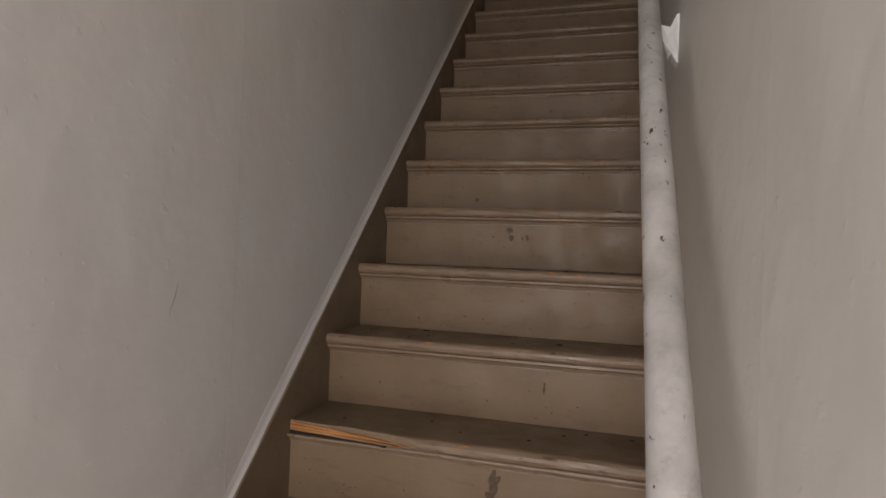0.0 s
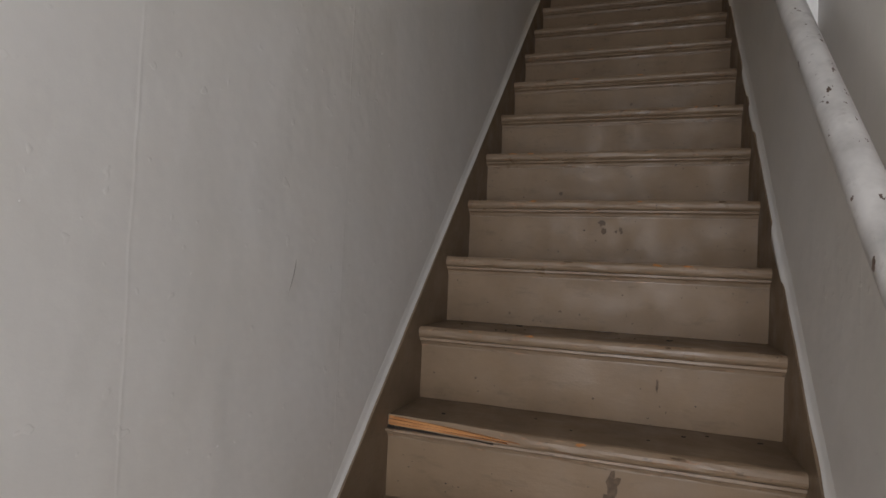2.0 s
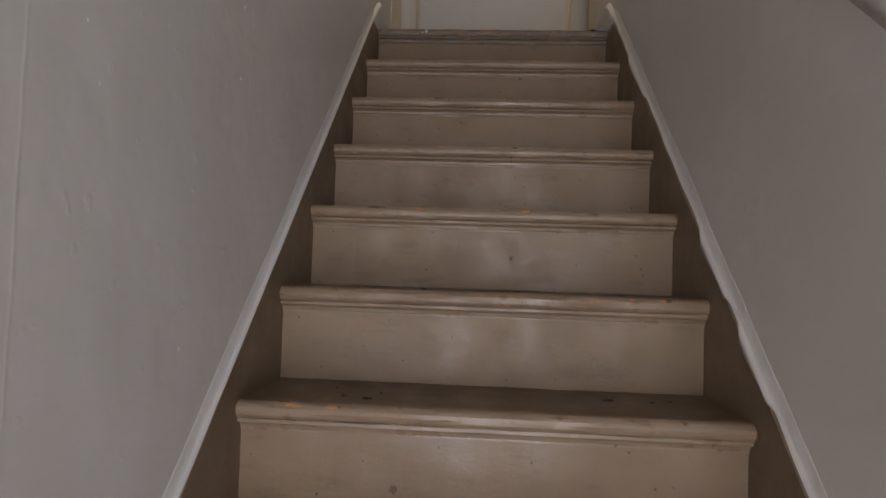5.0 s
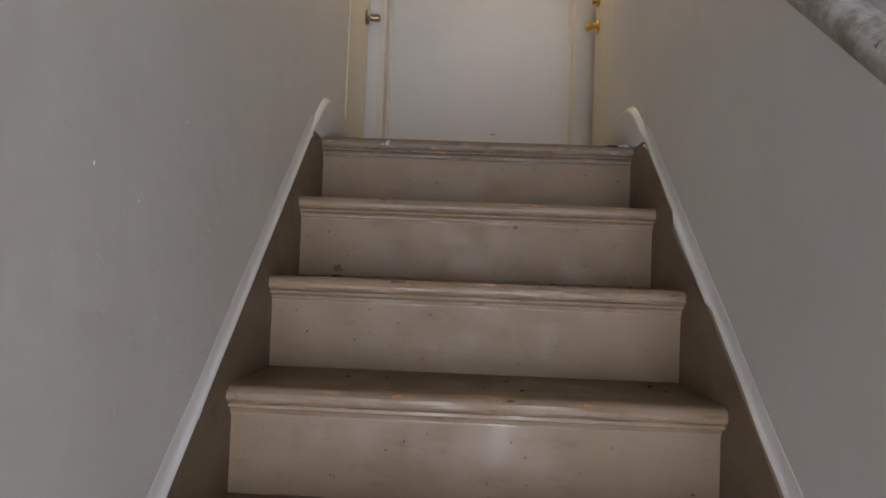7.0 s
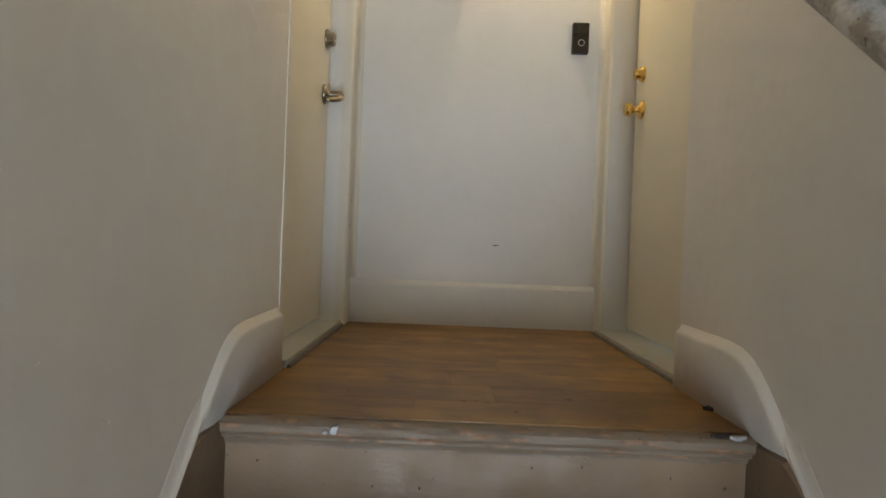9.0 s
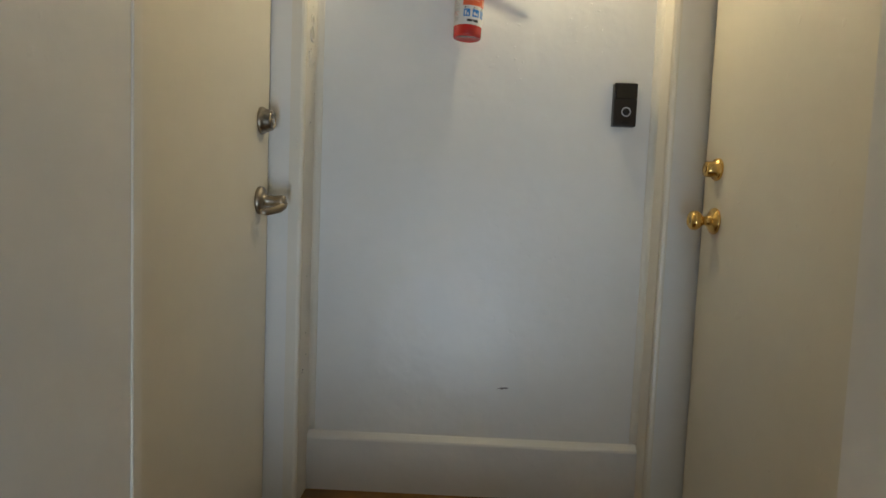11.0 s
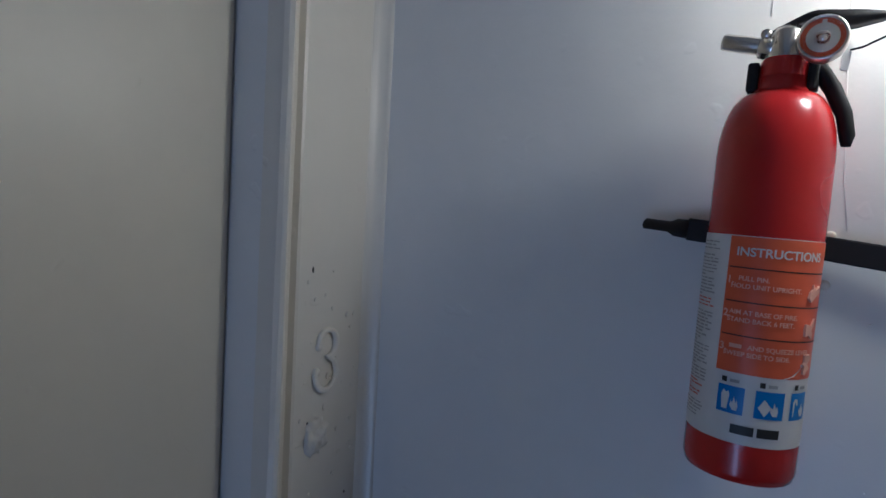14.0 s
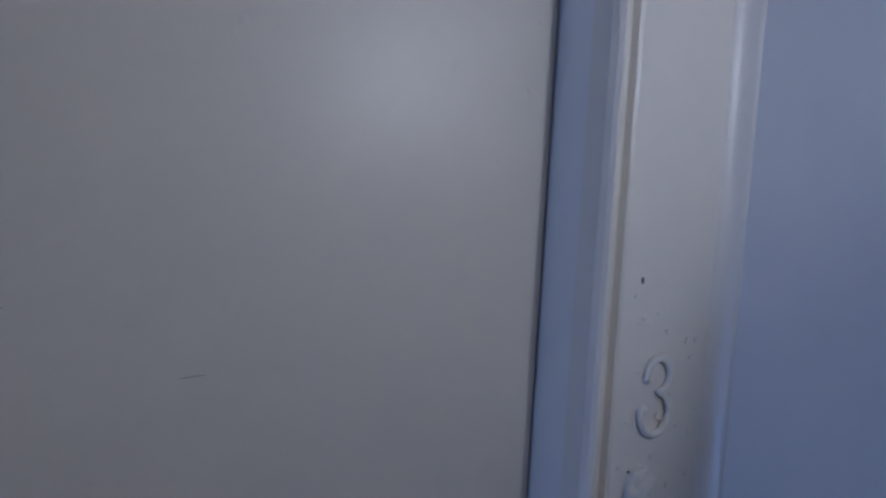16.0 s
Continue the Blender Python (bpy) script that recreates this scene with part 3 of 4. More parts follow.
def skirt(name, wall, face, seed, tongues, reach, label):
    inward = 1 if face > wall else -1
    deep = abs(face - wall)
    root = tagged(empty(name, (wall, 0.1, HALL_Z)), label, "skirting", kind="structure")
    # brown board, which ends level with the landing's nosing
    bm = bmesh.new()
    prev = None
    n = 110
    for i in range(n + 1):
        y = HALL_Y + (LAND_Y + 0.05 - HALL_Y) * i / n
        top = min(max(skirt_top(y), HALL_Z + 0.16), LAND_Z - 0.006)
        low = max(HALL_Z, min(slope_z(y) - 0.32, LAND_Z - 0.05))
        prev = bridge(bm, prev, [bm.verts.new((face, y, low)), bm.verts.new((face, y, top - 0.009)), bm.verts.new((wall, y, top)), bm.verts.new((wall, y, low))])
    bm.faces.new(prev[::-1])
    local(part("board", bm, M_SKIRT), root)
    # white board that curves over on to the landing and stands thicker at its end
    bm = bmesh.new()
    prev = None
    end = DOOR_A - 0.012
    n = 60
    for i in range(n + 1):
        y = WHITE_FROM + (end - WHITE_FROM) * i / n
        d = (deep + 0.0012) * (0.5 + 0.5 * rise((y - WHITE_FROM) / 0.06)) + 0.004 * rise((y - WHITE_FROM - 0.05) / 0.26)
        top = skirt_top(y) - 0.004
        low = min(LAND_Z - 0.005, top - 0.012) + 0.002 * noise.noise(Vector((y * 30, seed, 1)))
        pull = 0.007 * max(0.0, 1 - (end - y) / 0.012) ** 2
        d = d - pull
        prof = [(d, low), (d, top - 0.011 - pull), (d * 0.95, top - 0.006 - pull), (d * 0.78, top - 0.002 - pull), (d * 0.4, top + 0.002 - pull), (d * 0.12, top + 0.009), (-0.002, top + 0.012), (-0.002, low)]
        prev = bridge(bm, prev, [bm.verts.new((wall + inward * u, y, z)) for u, z in prof])
    bm.faces.new(prev[::-1])
    ob = part("landing_board", bm, M_WALL, label="white painted end of the board on the landing", smooth=True)
    for p in ob.data.polygons:
        p.use_smooth = abs(p.normal.y) < 0.9
    local(ob, root)
    # fillet of wall paint and filler that runs over the top edge into the wall
    bm = bmesh.new()
    prev = None
    n = 640
    last = WHITE_FROM + 0.09
    for i in range(n + 1):
        y = HALL_Y + (last - HALL_Y) * i / n
        top = max(skirt_top(y), HALL_Z + 0.16)
        drop = 0.0035 + 0.0035 * noise.noise(Vector((y * 9, seed, 0))) + 0.002 * noise.noise(Vector((y * 31, seed, 3)))
        lap = 0.0
        for lo, hi, hang in tongues:
            if lo - 0.02 < y < hi:
                lap = max(lap, min(1.0, (hi - y) / 0.014, (y - lo + 0.02) / 0.02))
                drop += hang * min(1.0, (hi - y) / 0.014) * rise((y - lo) / (0.8 * (hi - lo)))
        # elsewhere the brown paint laps over the outer part of the edge
        bare = max(0.0, (reach + 0.16 * noise.noise(Vector((y * 11, seed + 9, 0)))) * (1 - lap))
        if not tongues:
            bare *= 0.35 + 0.65 * min(1.0, max(0.0, (1.9 - y) / 0.8))
        fade = min(1.0, max(0.0, (last - y) / 0.09))
        d = (deep + 0.0014 * fade) * (1 - bare) * (0.4 + 0.6 * rise(fade * 1.4))
        edge = top - 0.009 * (1 - bare)
        flare = 0.8 + 0.5 * noise.noise(Vector((y * 5, seed, 6)))
        up = fade * (0.6 + 0.4 * flare)
        prof = [(d, edge - 0.0015 - fade * drop * (1 - bare)), (d, edge + 0.0008), (d * 0.64, edge + 0.006 * up), (d * 0.38, edge + 0.014 * up), (d * 0.19, edge + 0.025 * up), (d * 0.06, edge + 0.037 * up), (-0.0004, edge + 0.047 * up), (-0.003, edge + 0.047 * up), (-0.003, edge - 0.006)]
        prev = bridge(bm, prev, [bm.verts.new((wall + inward * u, y, z)) for u, z in prof])
    bm.faces.new(prev[::-1])
    ob = part("paint_edge", bm, M_WALL, smooth=True, label="white painted filler along the top edge")
    for p in ob.data.polygons:
        p.use_smooth = 0 < p.index < len(ob.data.polygons) - 1 and (p.index - 1) % 9 < 6
    local(ob, root)
    return root


skirt("skirt_board_left", XL, SL, 2.0, (), 0.42, "brown painted sloping skirt board with white top edge")
skirt("skirt_board_right", XR, SR, 8.0, ((1.205, 1.352, 0.024), (1.69, 1.805, 0.014), (1.86, 1.995, 0.016), (2.44, 2.636, 0.022)), 0.34, "brown painted sloping skirt board with chipped white edge")

# baseboard on the back wall
bm = sweep(bmesh.new(), [(BACK + 0.002, LAND_Z), (BACK - 0.020, LAND_Z), (BACK - 0.020, LAND_Z + 0.144), (BACK - 0.018, LAND_Z + 0.149), (BACK - 0.004, LAND_Z + 0.160), (BACK + 0.002, LAND_Z + 0.162)], 0.016, 0.926, 0, 12, 0.0008, 3)
tagged(part("baseboard", bm, M_BACK), "white painted baseboard with bevelled top on the landing", "baseboard", kind="structure")


# ---- doors and their trim ----
def casing_outline(face, wall, edge, far, inward):
    """Plan of the door casing: beads on the opening's side, then a flat board up to the corner."""
    p = [(wall, edge), (face - inward * 0.008, edge), (face - inward * 0.002, edge + 0.002), (face + inward * 0.0015, edge + 0.005), (face - inward * 0.001, edge + 0.009),
         (face - inward * 0.007, edge + 0.0105), (face - inward * 0.007, edge + 0.018), (face - inward * 0.001, edge + 0.021), (face, edge + 0.024), (face, far), (wall, far)]
    return p


def extrude_plan(bm, outline, za, zb, steps=30, wob=0.0006, seed=0):
    rings = []
    for i in range(steps + 1):
        z = za + (zb - za) * i / steps
        rings.append([bm.verts.new((x + wob * noise.noise(Vector((z * 11, j, seed))), y + wob * noise.noise(Vector((z * 11, j + 30, seed))), z)) for j, (x, y) in enumerate(outline)])
    n = len(outline)
    for a, b in zip(rings, rings[1:]):
        for j in range(n):
            bm.faces.new((a[j], a[(j + 1) % n], b[(j + 1) % n], b[j]))
    bm.faces.new(rings[0][::-1])
    bm.faces.new(rings[-1])
    return bm


def doorway(side, wall, casing_face, door_face, label):
    DOOR_B = DOOR_END[side]
    inward = 1 if side == "left" else -1
    root = tagged(empty("trim_" + side, (wall, DOOR_B, LAND_Z)), label, "door frame", kind="structure")
    bm = extrude_plan(bmesh.new(), casing_outline(casing_face, wall - inward * 0.004, DOOR_B - (0.012 if side == "left" else 0.018), BACK - 0.003, inward), LAND_Z + 0.001, DOOR_TOP + 0.09, 40)
    local(part("casing", bm, M_TRIM), root)
    bead = [(-0.003, -0.016), (0.0008, -0.014), (0.0022, -0.008), (0.006, -0.0045), (0.012, -0.0015), (0.017, -0.0004), (0.017, 0.002), (-0.003, 0.002)]
    bm = extrude_plan(bmesh.new(), [(casing_face + inward * u, BACK + v) for u, v in bead], LAND_Z + 0.165, DOOR_TOP + 0.09, 60, 0.0012, 4)
    local(part("caulk_bead", bm, M_TRIM, smooth=True), root)
    deep = door_face - inward * 0.05
    lo, hi = min(wall + inward * 0.003, deep), max(wall + inward * 0.003, deep)
    bm = box(bmesh.new(), (lo, DOOR_B - 0.010, LAND_Z + 0.02), (hi, DOOR_B + 0.01, DOOR_TOP), 0.001, 1)
    local(part("jamb", bm, M_BACK), root)
    bm = box(bmesh.new(), (lo, DOOR_A - 0.01, LAND_Z + 0.02), (hi, DOOR_A + 0.012, DOOR_TOP), 0.001, 1)
    local(part("jamb", bm, M_TRIM), root)
    bm = box(bmesh.new(), (lo, DOOR_A + 0.012, DOOR_TOP - 0.02), (hi, DOOR_B - 0.010, DOOR_TOP + 0.003), 0.001, 1)
    local(part("head_jamb", bm, M_TRIM), root)
    bm = box(bmesh.new(), (min(wall - inward * 0.002, casing_face), DOOR_A - 0.0, DOOR_TOP + 0.004), (max(wall - inward * 0.002, casing_face), DOOR_B - 0.02, DOOR_TOP + 0.09), 0.004, 2)
    local(part("head_casing", bm, M_TRIM), root)
    # near-black strip beside the door's edge, its colour standing for the gap's shade
    bm = box(bmesh.new(), (min(door_face - inward * 0.004, deep), DOOR_B - 0.0114 - (0.004 if side == "right" else 0.0), LAND_Z + 0.025), (max(door_face - inward * 0.004, deep), DOOR_B - 0.0105, DOOR_TOP - 0.02))
    local(part("weather_strip", bm, M_GAP_SHADE), root)
    # sill
    a, b = sorted((wall + inward * 0.020, deep))
    bm = box(bmesh.new(), (a, DOOR_A + 0.001, LAND_Z - 0.03), (b, DOOR_B - 0.001, LAND_Z + 0.02), 0.003, 2)
    local(part("sill", bm, M_SILL, label="worn grey painted door sill"), root)
    fx = wall + inward * 0.020
    bm = box(bmesh.new(), (min(fx, fx + inward * 0.009), DOOR_A + 0.004, LAND_Z - 0.02), (max(fx, fx + inward * 0.009), DOOR_B - 0.004, LAND_Z + 0.009), 0.002, 1)
    local(part("edge_strip", bm, M_GREY_DIRT, label="dark grimy strip along the sill"), root)
    # door leaf
    a, b = sorted((door_face, door_face - inward * 0.042))
    bm = box(bmesh.new(), (a, DOOR_A + 0.015, LAND_Z + 0.028), (b, DOOR_B - 0.0117 - (0.004 if side == "right" else 0.0), DOOR_TOP - 0.022), 0.002, 2)
    return root, bm


_, bm = doorway("left", XL, 0.017, -0.066, "cream painted door frame with beaded casing and painted number")
door_l = tagged(part("door_1", bm, M_DOOR), "closed cream flush door with satin nickel lever and deadbolt", "door", kind="structure")
_, bm = doorway("right", 0.925, 0.916, 1.012, "cream painted door frame with beaded casing and number sticker")
door_r = tagged(part("door_2", bm, M_DOOR), "closed cream flush door with polished brass knob and deadbolt", "door", kind="structure")


def towards(x, y, z, sign):
    """Pose whose z axis points from a door's face into the landing."""
    return Matrix.Translation((x, y, z)) @ Matrix.Rotation(radians(90 * sign), 4, 'Y')


# satin nickel deadbolt and lever on the left door
m = towards(-0.066, 3.948, 3.175, 1)
db = part("deadbolt", lathe(bmesh.new(), [(0, -0.002), (0.031, -0.002), (0.032, 0.004), (0.030, 0.009), (0.027, 0.011), (0.0265, 0.017), (0.024, 0.020), (0.0235, 0.026), (0.020, 0.029), (0.0175, 0.0295), (0.017, 0.0275), (0, 0.0275)], m), M_NICKEL, door_l, "satin nickel deadbolt", True)
part("key_plug", lathe(bmesh.new(), [(0, 0.026), (0.0085, 0.026), (0.0085, 0.0295), (0.007, 0.0302), (0, 0.0302)], m, 20), M_STEEL, db)
m = towards(-0.066, 3.943, 2.988, 1)
rose = part("door_handle", lathe(bmesh.new(), [(0, -0.002), (0.033, -0.002), (0.034, 0.004), (0.032, 0.010), (0.026, 0.014), (0.014, 0.0155), (0.0140, 0.020), (0.0128, 0.022), (0.0134, 0.030), (0.0128, 0.034), (0.0134, 0.042), (0.0140, 0.049), (0.0150, 0.056), (0.0125, 0.062), (0.006, 0.064), (0, 0.064)], m), M_NICKEL, door_l, "satin nickel lever handle", True)
bm = tube(bmesh.new(), [(-0.009, 3.943, 2.986), (-0.008, 3.936, 2.978), (-0.014, 3.927, 2.971), (-0.025, 3.916, 2.966), (-0.037, 3.905, 2.963), (-0.047, 3.896, 2.962)], [0.0125, 0.0115, 0.0105, 0.0095, 0.0095, 0.006], 12, 0.6)
part("lever", bm, M_NICKEL, rose, smooth=True)
# brass deadbolt and knob on the right door
m = towards(1.012, 3.966, 3.103, -1)
db = part("deadbolt", lathe(bmesh.new(), [(0, -0.002), (0.026, -0.002), (0.027, 0.004), (0.025, 0.009), (0.019, 0.011), (0.018, 0.028), (0.0165, 0.031), (0, 0.031)], m), M_BRASS, door_r, "polished brass deadbolt", True)
part("key_plug", lathe(bmesh.new(), [(0, 0.030), (0.008, 0.030), (0.008, 0.033), (0, 0.033)], m, 20), M_BRASS, db)
m = towards(1.012, 3.966, 2.982, -1)
part("door_knob", lathe(bmesh.new(), [(0, -0.002), (0.031, -0.002), (0.032, 0.003), (0.029, 0.008), (0.020, 0.014), (0.012, 0.018), (0.0105, 0.026), (0.0115, 0.031), (0.0195, 0.037), (0.0235, 0.045), (0.0225, 0.054), (0.017, 0.060), (0.0095, 0.0615), (0.009, 0.060), (0, 0.060)], m), M_BRASS, door_r, "polished brass door knob", True)

# ---- handrail ----
RAIL_BOW = ((-9.0, 0.0), (0.95, 0.0), (1.4, 0.034), (2.2, 0.034), (2.8, 0.020), (3.2, 0.012))


def rail_z(y):
    """Height of the rail's middle line; it bows up a little above the second bracket."""
    for (a, p), (b, q) in zip(RAIL_BOW, RAIL_BOW[1:]):
        if y <= b:
            u = (y - a) / (b - a)
            return 0.94 * y + 0.262 + p + (q - p) * u * u * (3 - 2 * u)
    return 0.94 * y + 0.262 + q


rail = tagged(empty("handrail", (0.9, 1.25, rail_z(1.25) - 0.1)), "round wooden handrail with worn chipped white paint on the wall", "handrail")
bm = bmesh.new()
pts, rad = [], []
for i in range(121):
    y = -0.9 + (3.14 + 0.9) * i / 120
    pts.append((0.8415 + 0.0015 * noise.noise(Vector((y * 2, 0, 1))), y, rail_z(y) + 0.002 * noise.noise(Vector((y * 2, 5, 1)))))
    rad.append(0.0242 + 0.0008 * noise.noise(Vector((y * 5, 3, 9))))
local(part("rail", tube(bm, pts, rad, 24), M_RAIL, smooth=True), rail)
for y in (-0.55, 1.01, 3.09):
    z = rail_z(y)
    web = [(0.856, -0.012), (0.870, -0.030), (0.888, -0.036), (XR - 0.006, -0.012), (XR + 0.001, -0.008), (XR + 0.001, -0.126), (XR - 0.005, -0.122), (0.892, -0.104), (0.886, -0.108), (0.875, -0.074), (0.860, -0.040)]
    bm = bmesh.new()
    rings = []
    for dy, grow in ((-0.013, 0.002), (-0.008, 0.0), (0.008, 0.0), (0.013, 0.002)):
        rings.append([bm.verts.new((x, y + dy * (1.6 if x > 0.89 else 0.8), z + dz + grow * (1 if dz < -0.06 else -1))) for x, dz in web])
    for a, b in zip(rings, rings[1:]):
        for q in range(len(web)):
            bm.faces.new((a[q], a[(q + 1) % len(web)], b[(q + 1) % len(web)], b[q]))
    bm.faces.new(rings[0][::-1])
    bm.faces.new(rings[-1])
    local(part("bracket", bm, M_TORN, label="bright white painted wall bracket"), rail)

# ---- small marks on the walls ----
bm = tube(bmesh.new(), [(XL, 0.497, 0.505), (XL + 0.0008, 0.507, 0.53), (XL + 0.0008, 0.513, 0.548), (XL, 0.519, 0.57)], [0.0003, 0.0007, 0.0006, 0.0003], 6, 0.5)
tagged(part("wall_scratch", bm, M_SCRATCH), "short faint scratch in the stair wall paint", "scratch")
bm = bmesh.new()
rnd = random.Random(11)
for i in range(60):
    y, up = rnd.uniform(-0.3, 2.9), rnd.uniform(0.15, 1.3)
    blot(bm, (XL, y, slope_z(y) + up), (0, 1, 0), (0, 0, 1), rnd.uniform(0.0007, 0.002), rnd.uniform(0.0008, 0.0024), i, 0.0009, 9)
tagged(part("wall_pimples", bm, M_CAP), "small pale lumps of filler on the stair wall", "filler lumps", kind="stuff")
bm = bmesh.new()
for i in range(110):
    x, z = rnd.uniform(0.44, 0.9), 3.82 - 0.5 * rnd.random() ** 1.3
    if 0.78 < x < 0.87 and z < 3.35:
        continue
    r = rnd.uniform(0.0008, 0.0021)
    made = bmesh.ops.create_icosphere(bm, subdivisions=1, radius=1.0)["verts"]
    squash = rnd.uniform(0.7, 1.6)
    for v in made:
        v.co = Vector((x + r * v.co.x * squash, BACK + 0.0016 * v.co.y, z + r * v.co.z))
tagged(part("paint_lumps", bm, M_BACK, smooth=True), "small paint lumps on the landing wall", "paint lumps", kind="stuff")
for pts in (((0.4535, 3.80), (0.4545, 3.70), (0.458, 3.62), (0.462, 3.585)), ((0.4030, 3.82), (0.4045, 3.775), (0.4040, 3.745))):
    bm = tube(bmesh.new(), [(x, BACK, z) for x, z in pts], [0.0005, 0.0007, 0.0006, 0.0003][:len(pts)], 6, 0.6)
    tagged(part("paint_ridge", bm, M_BACK, smooth=True), "thin raised ridge of old paint on the landing wall", "paint ridge", group="ridges on the landing wall")
bm = blot(bmesh.new(), (0.548, BACK, 2.502), (1, 0, 0.1), (0, 0, 1), 0.012, 0.0025, 4, 0.0009)
tagged(part("wall_scratch", bm, M_GREY_DIRT), "short dark scuff on the white landing wall", "scratch")

# painted-over figure three and a lump of filler on the left casing
FX = 0.0168
bm = bmesh.new()
arc = []
for i in range(17):
    a = radians(200 - 295 * i / 16)
    arc.append((FX + 0.0030, 4.0705 + 0.0126 * math.cos(a), 3.4435 + 0.0145 * math.sin(a)))
for i in range(1, 19):
    a = radians(95 - 300 * i / 18)
    arc.append((FX + 0.0030, 4.0690 + 0.0150 * math.cos(a), 3.4115 + 0.0175 * math.sin(a)))
tube(bm, arc, [0.0022 + 0.0013 * abs(math.sin(math.pi * i / 17)) for i in range(len(arc))], 8)
for fy, fz, fr in ((4.0600, 3.4405, 0.0046), (4.0570, 3.4140, 0.0054)):
    lathe(bm, [(fr, -0.001), (fr * 0.95, 0.0022), (fr * 0.5, 0.0040), (0, 0.0044)], towards(FX, fy, fz, 1), 12)
tagged(part("door_number", bm, M_TRIM, smooth=True), "raised figure three painted over in cream", "number")
bm = bmesh.new()
bmesh.ops.create_icosphere(bm, subdivisions=4, radius=1.0)
for v in bm.verts:
    n3 = v.co.copy()
    k = 1 + 0.35 * noise.noise(n3 * 1.9) + 0.20 * noise.noise(n3 * 5)
    v.co = Vector((FX - 0.001 + 0.0120 * n3.x * k, 4.059 + 0.0155 * n3.y * k, 3.348 + 0.020 * n3.z * k))
tagged(part("filler_lump", bm, M_TRIM, smooth=True), "rough lump of painted filler on the door casing", "filler lump")
bm = bmesh.new()
rnd = random.Random(2)
for i in range(30):
    blot(bm, (FX, rnd.uniform(4.035, 4.12), rnd.uniform(3.28, 3.52)), (0, 1, 0), (0, 0, 1), rnd.uniform(0.0008, 0.003), rnd.uniform(0.0008, 0.003), i + 7, 0.0015, 9)
tagged(part("paint_lumps", bm, M_TRIM), "small paint lumps on the door casing", "paint lumps", kind="stuff")

rnd = random.Random(21)
bm = bmesh.new()
for i in range(10):
    blot(bm, (FX, rnd.uniform(4.035, 4.118), rnd.uniform(2.5, 3.75)), (0, 1, 0), (0, 0, 1), rnd.uniform(0.0006, 0.0014), rnd.uniform(0.0008, 0.0026), i + 31, 0.0013, 8)
tagged(part("paint_nicks", bm, M_CRACK), "tiny dark nicks in the door casing's paint", "paint nicks", kind="stuff")

# number sticker on the right casing
CX = 0.916
bm = box(bmesh.new(), (CX - 0.0012, 4.070, 3.690), (CX + 0.0005, 4.118, 3.775), 0.0003, 1)
sticker = tagged(part("number_sticker", bm, M_WHITE), "white sticker with black figure two on the casing", "number sticker")
bm = lettering("2", 0.078)
for v in bm.verts:
    x, y, z = v.co
    v.co = Vector((CX - 0.0014 - max(0, z), 4.094 - (x + 0.2 * y), 3.733 + y))
part("numeral", bm, M_INK, sticker, "black figure two")

# ---- door bell ----
bm = box(bmesh.new(), (0.797, BACK - 0.024, 3.217), (0.857, BACK + 0.001, 3.3285), 0.004, 3)
bell = tagged(part("door_bell", bm, M_BRONZE), "dark bronze video door bell on the white landing wall", "door bell")
part("camera_window", box(bmesh.new(), (0.7995, BACK - 0.0262, 3.287), (0.8545, BACK - 0.02, 3.3265), 0.002, 2), M_GLOSSBLACK, bell, "glossy black camera window")
bm = bmesh.new()
mb = Matrix.Translation((0.829, BACK - 0.0235, 3.254)) @ Matrix.Rotation(radians(90), 4, 'X')
lathe(bm, [(0.0095, 0), (0.0095, 0.002), (0.0108, 0.0026), (0.0122, 0.002), (0.0122, 0)], mb, 32)
part("light_ring", bm, M_RING, bell, "pale ring round the button", True)
part("button", lathe(bmesh.new(), [(0.0092, 0), (0.0088, 0.0018), (0, 0.0012)], mb, 28), M_BLACK, bell, smooth=True)
part("name_plate", box(bmesh.new(), (0.818, BACK - 0.0248, 3.224), (0.838, BACK - 0.022, 3.229), 0.0005, 1), M_BLACK, bell)

# ---- wall lamp above the extinguisher ----
LX, LY, LZ = 0.552, 4.054, 3.802
lamp = tagged(empty("wall_lamp", (LX, BACK, LZ + 0.13)), "small white wall lamp with a warm lit bulb", "lamp")
bm = lathe(bmesh.new(), [(0, -0.001), (0.05, -0.001), (0.05, 0.008), (0.042, 0.016), (0, 0.018)], Matrix.Translation((LX, BACK, LZ + 0.13)) @ Matrix.Rotation(radians(90), 4, 'X'), 32)
local(part("base", bm, M_CAP, smooth=True), lamp)
bm = tube(bmesh.new(), [(LX, BACK - 0.012, LZ + 0.13), (LX, BACK - 0.10, LZ + 0.13), (LX, LY, LZ + 0.115), (LX, LY, LZ + 0.08)], 0.008, 12)
local(part("arm", bm, M_CAP, smooth=True), lamp)
local(part("socket", lathe(bmesh.new(), [(0, 0.035), (0.019, 0.035), (0.021, 0.04), (0.02, 0.085), (0.012, 0.095), (0, 0.095)], Matrix.Translation((LX, LY, LZ)), 24), M_CAP, smooth=True), lamp)
local(part("bulb", lathe(bmesh.new(), [(0, -0.024), (0.012, -0.020), (0.020, -0.006), (0.020, 0.008), (0.014, 0.026), (0.012, 0.036), (0, 0.036)], Matrix.Translation((LX, LY, LZ)), 14), M_BULB, smooth=True, label="lit warm white bulb"), lamp)

# ---- fire extinguisher ----
EX, EY, EZ, ER = 0.4085, 4.085, 3.416, 0.0355
LEAN = Matrix.Translation((EX, EY, EZ)) @ Matrix.Rotation(radians(2.3), 4, 'Y')
ext = tagged(empty("fire_extinguisher", (EX, EY, EZ)), "small red fire extinguisher with gauge, strapped to the landing wall", "fire extinguisher")


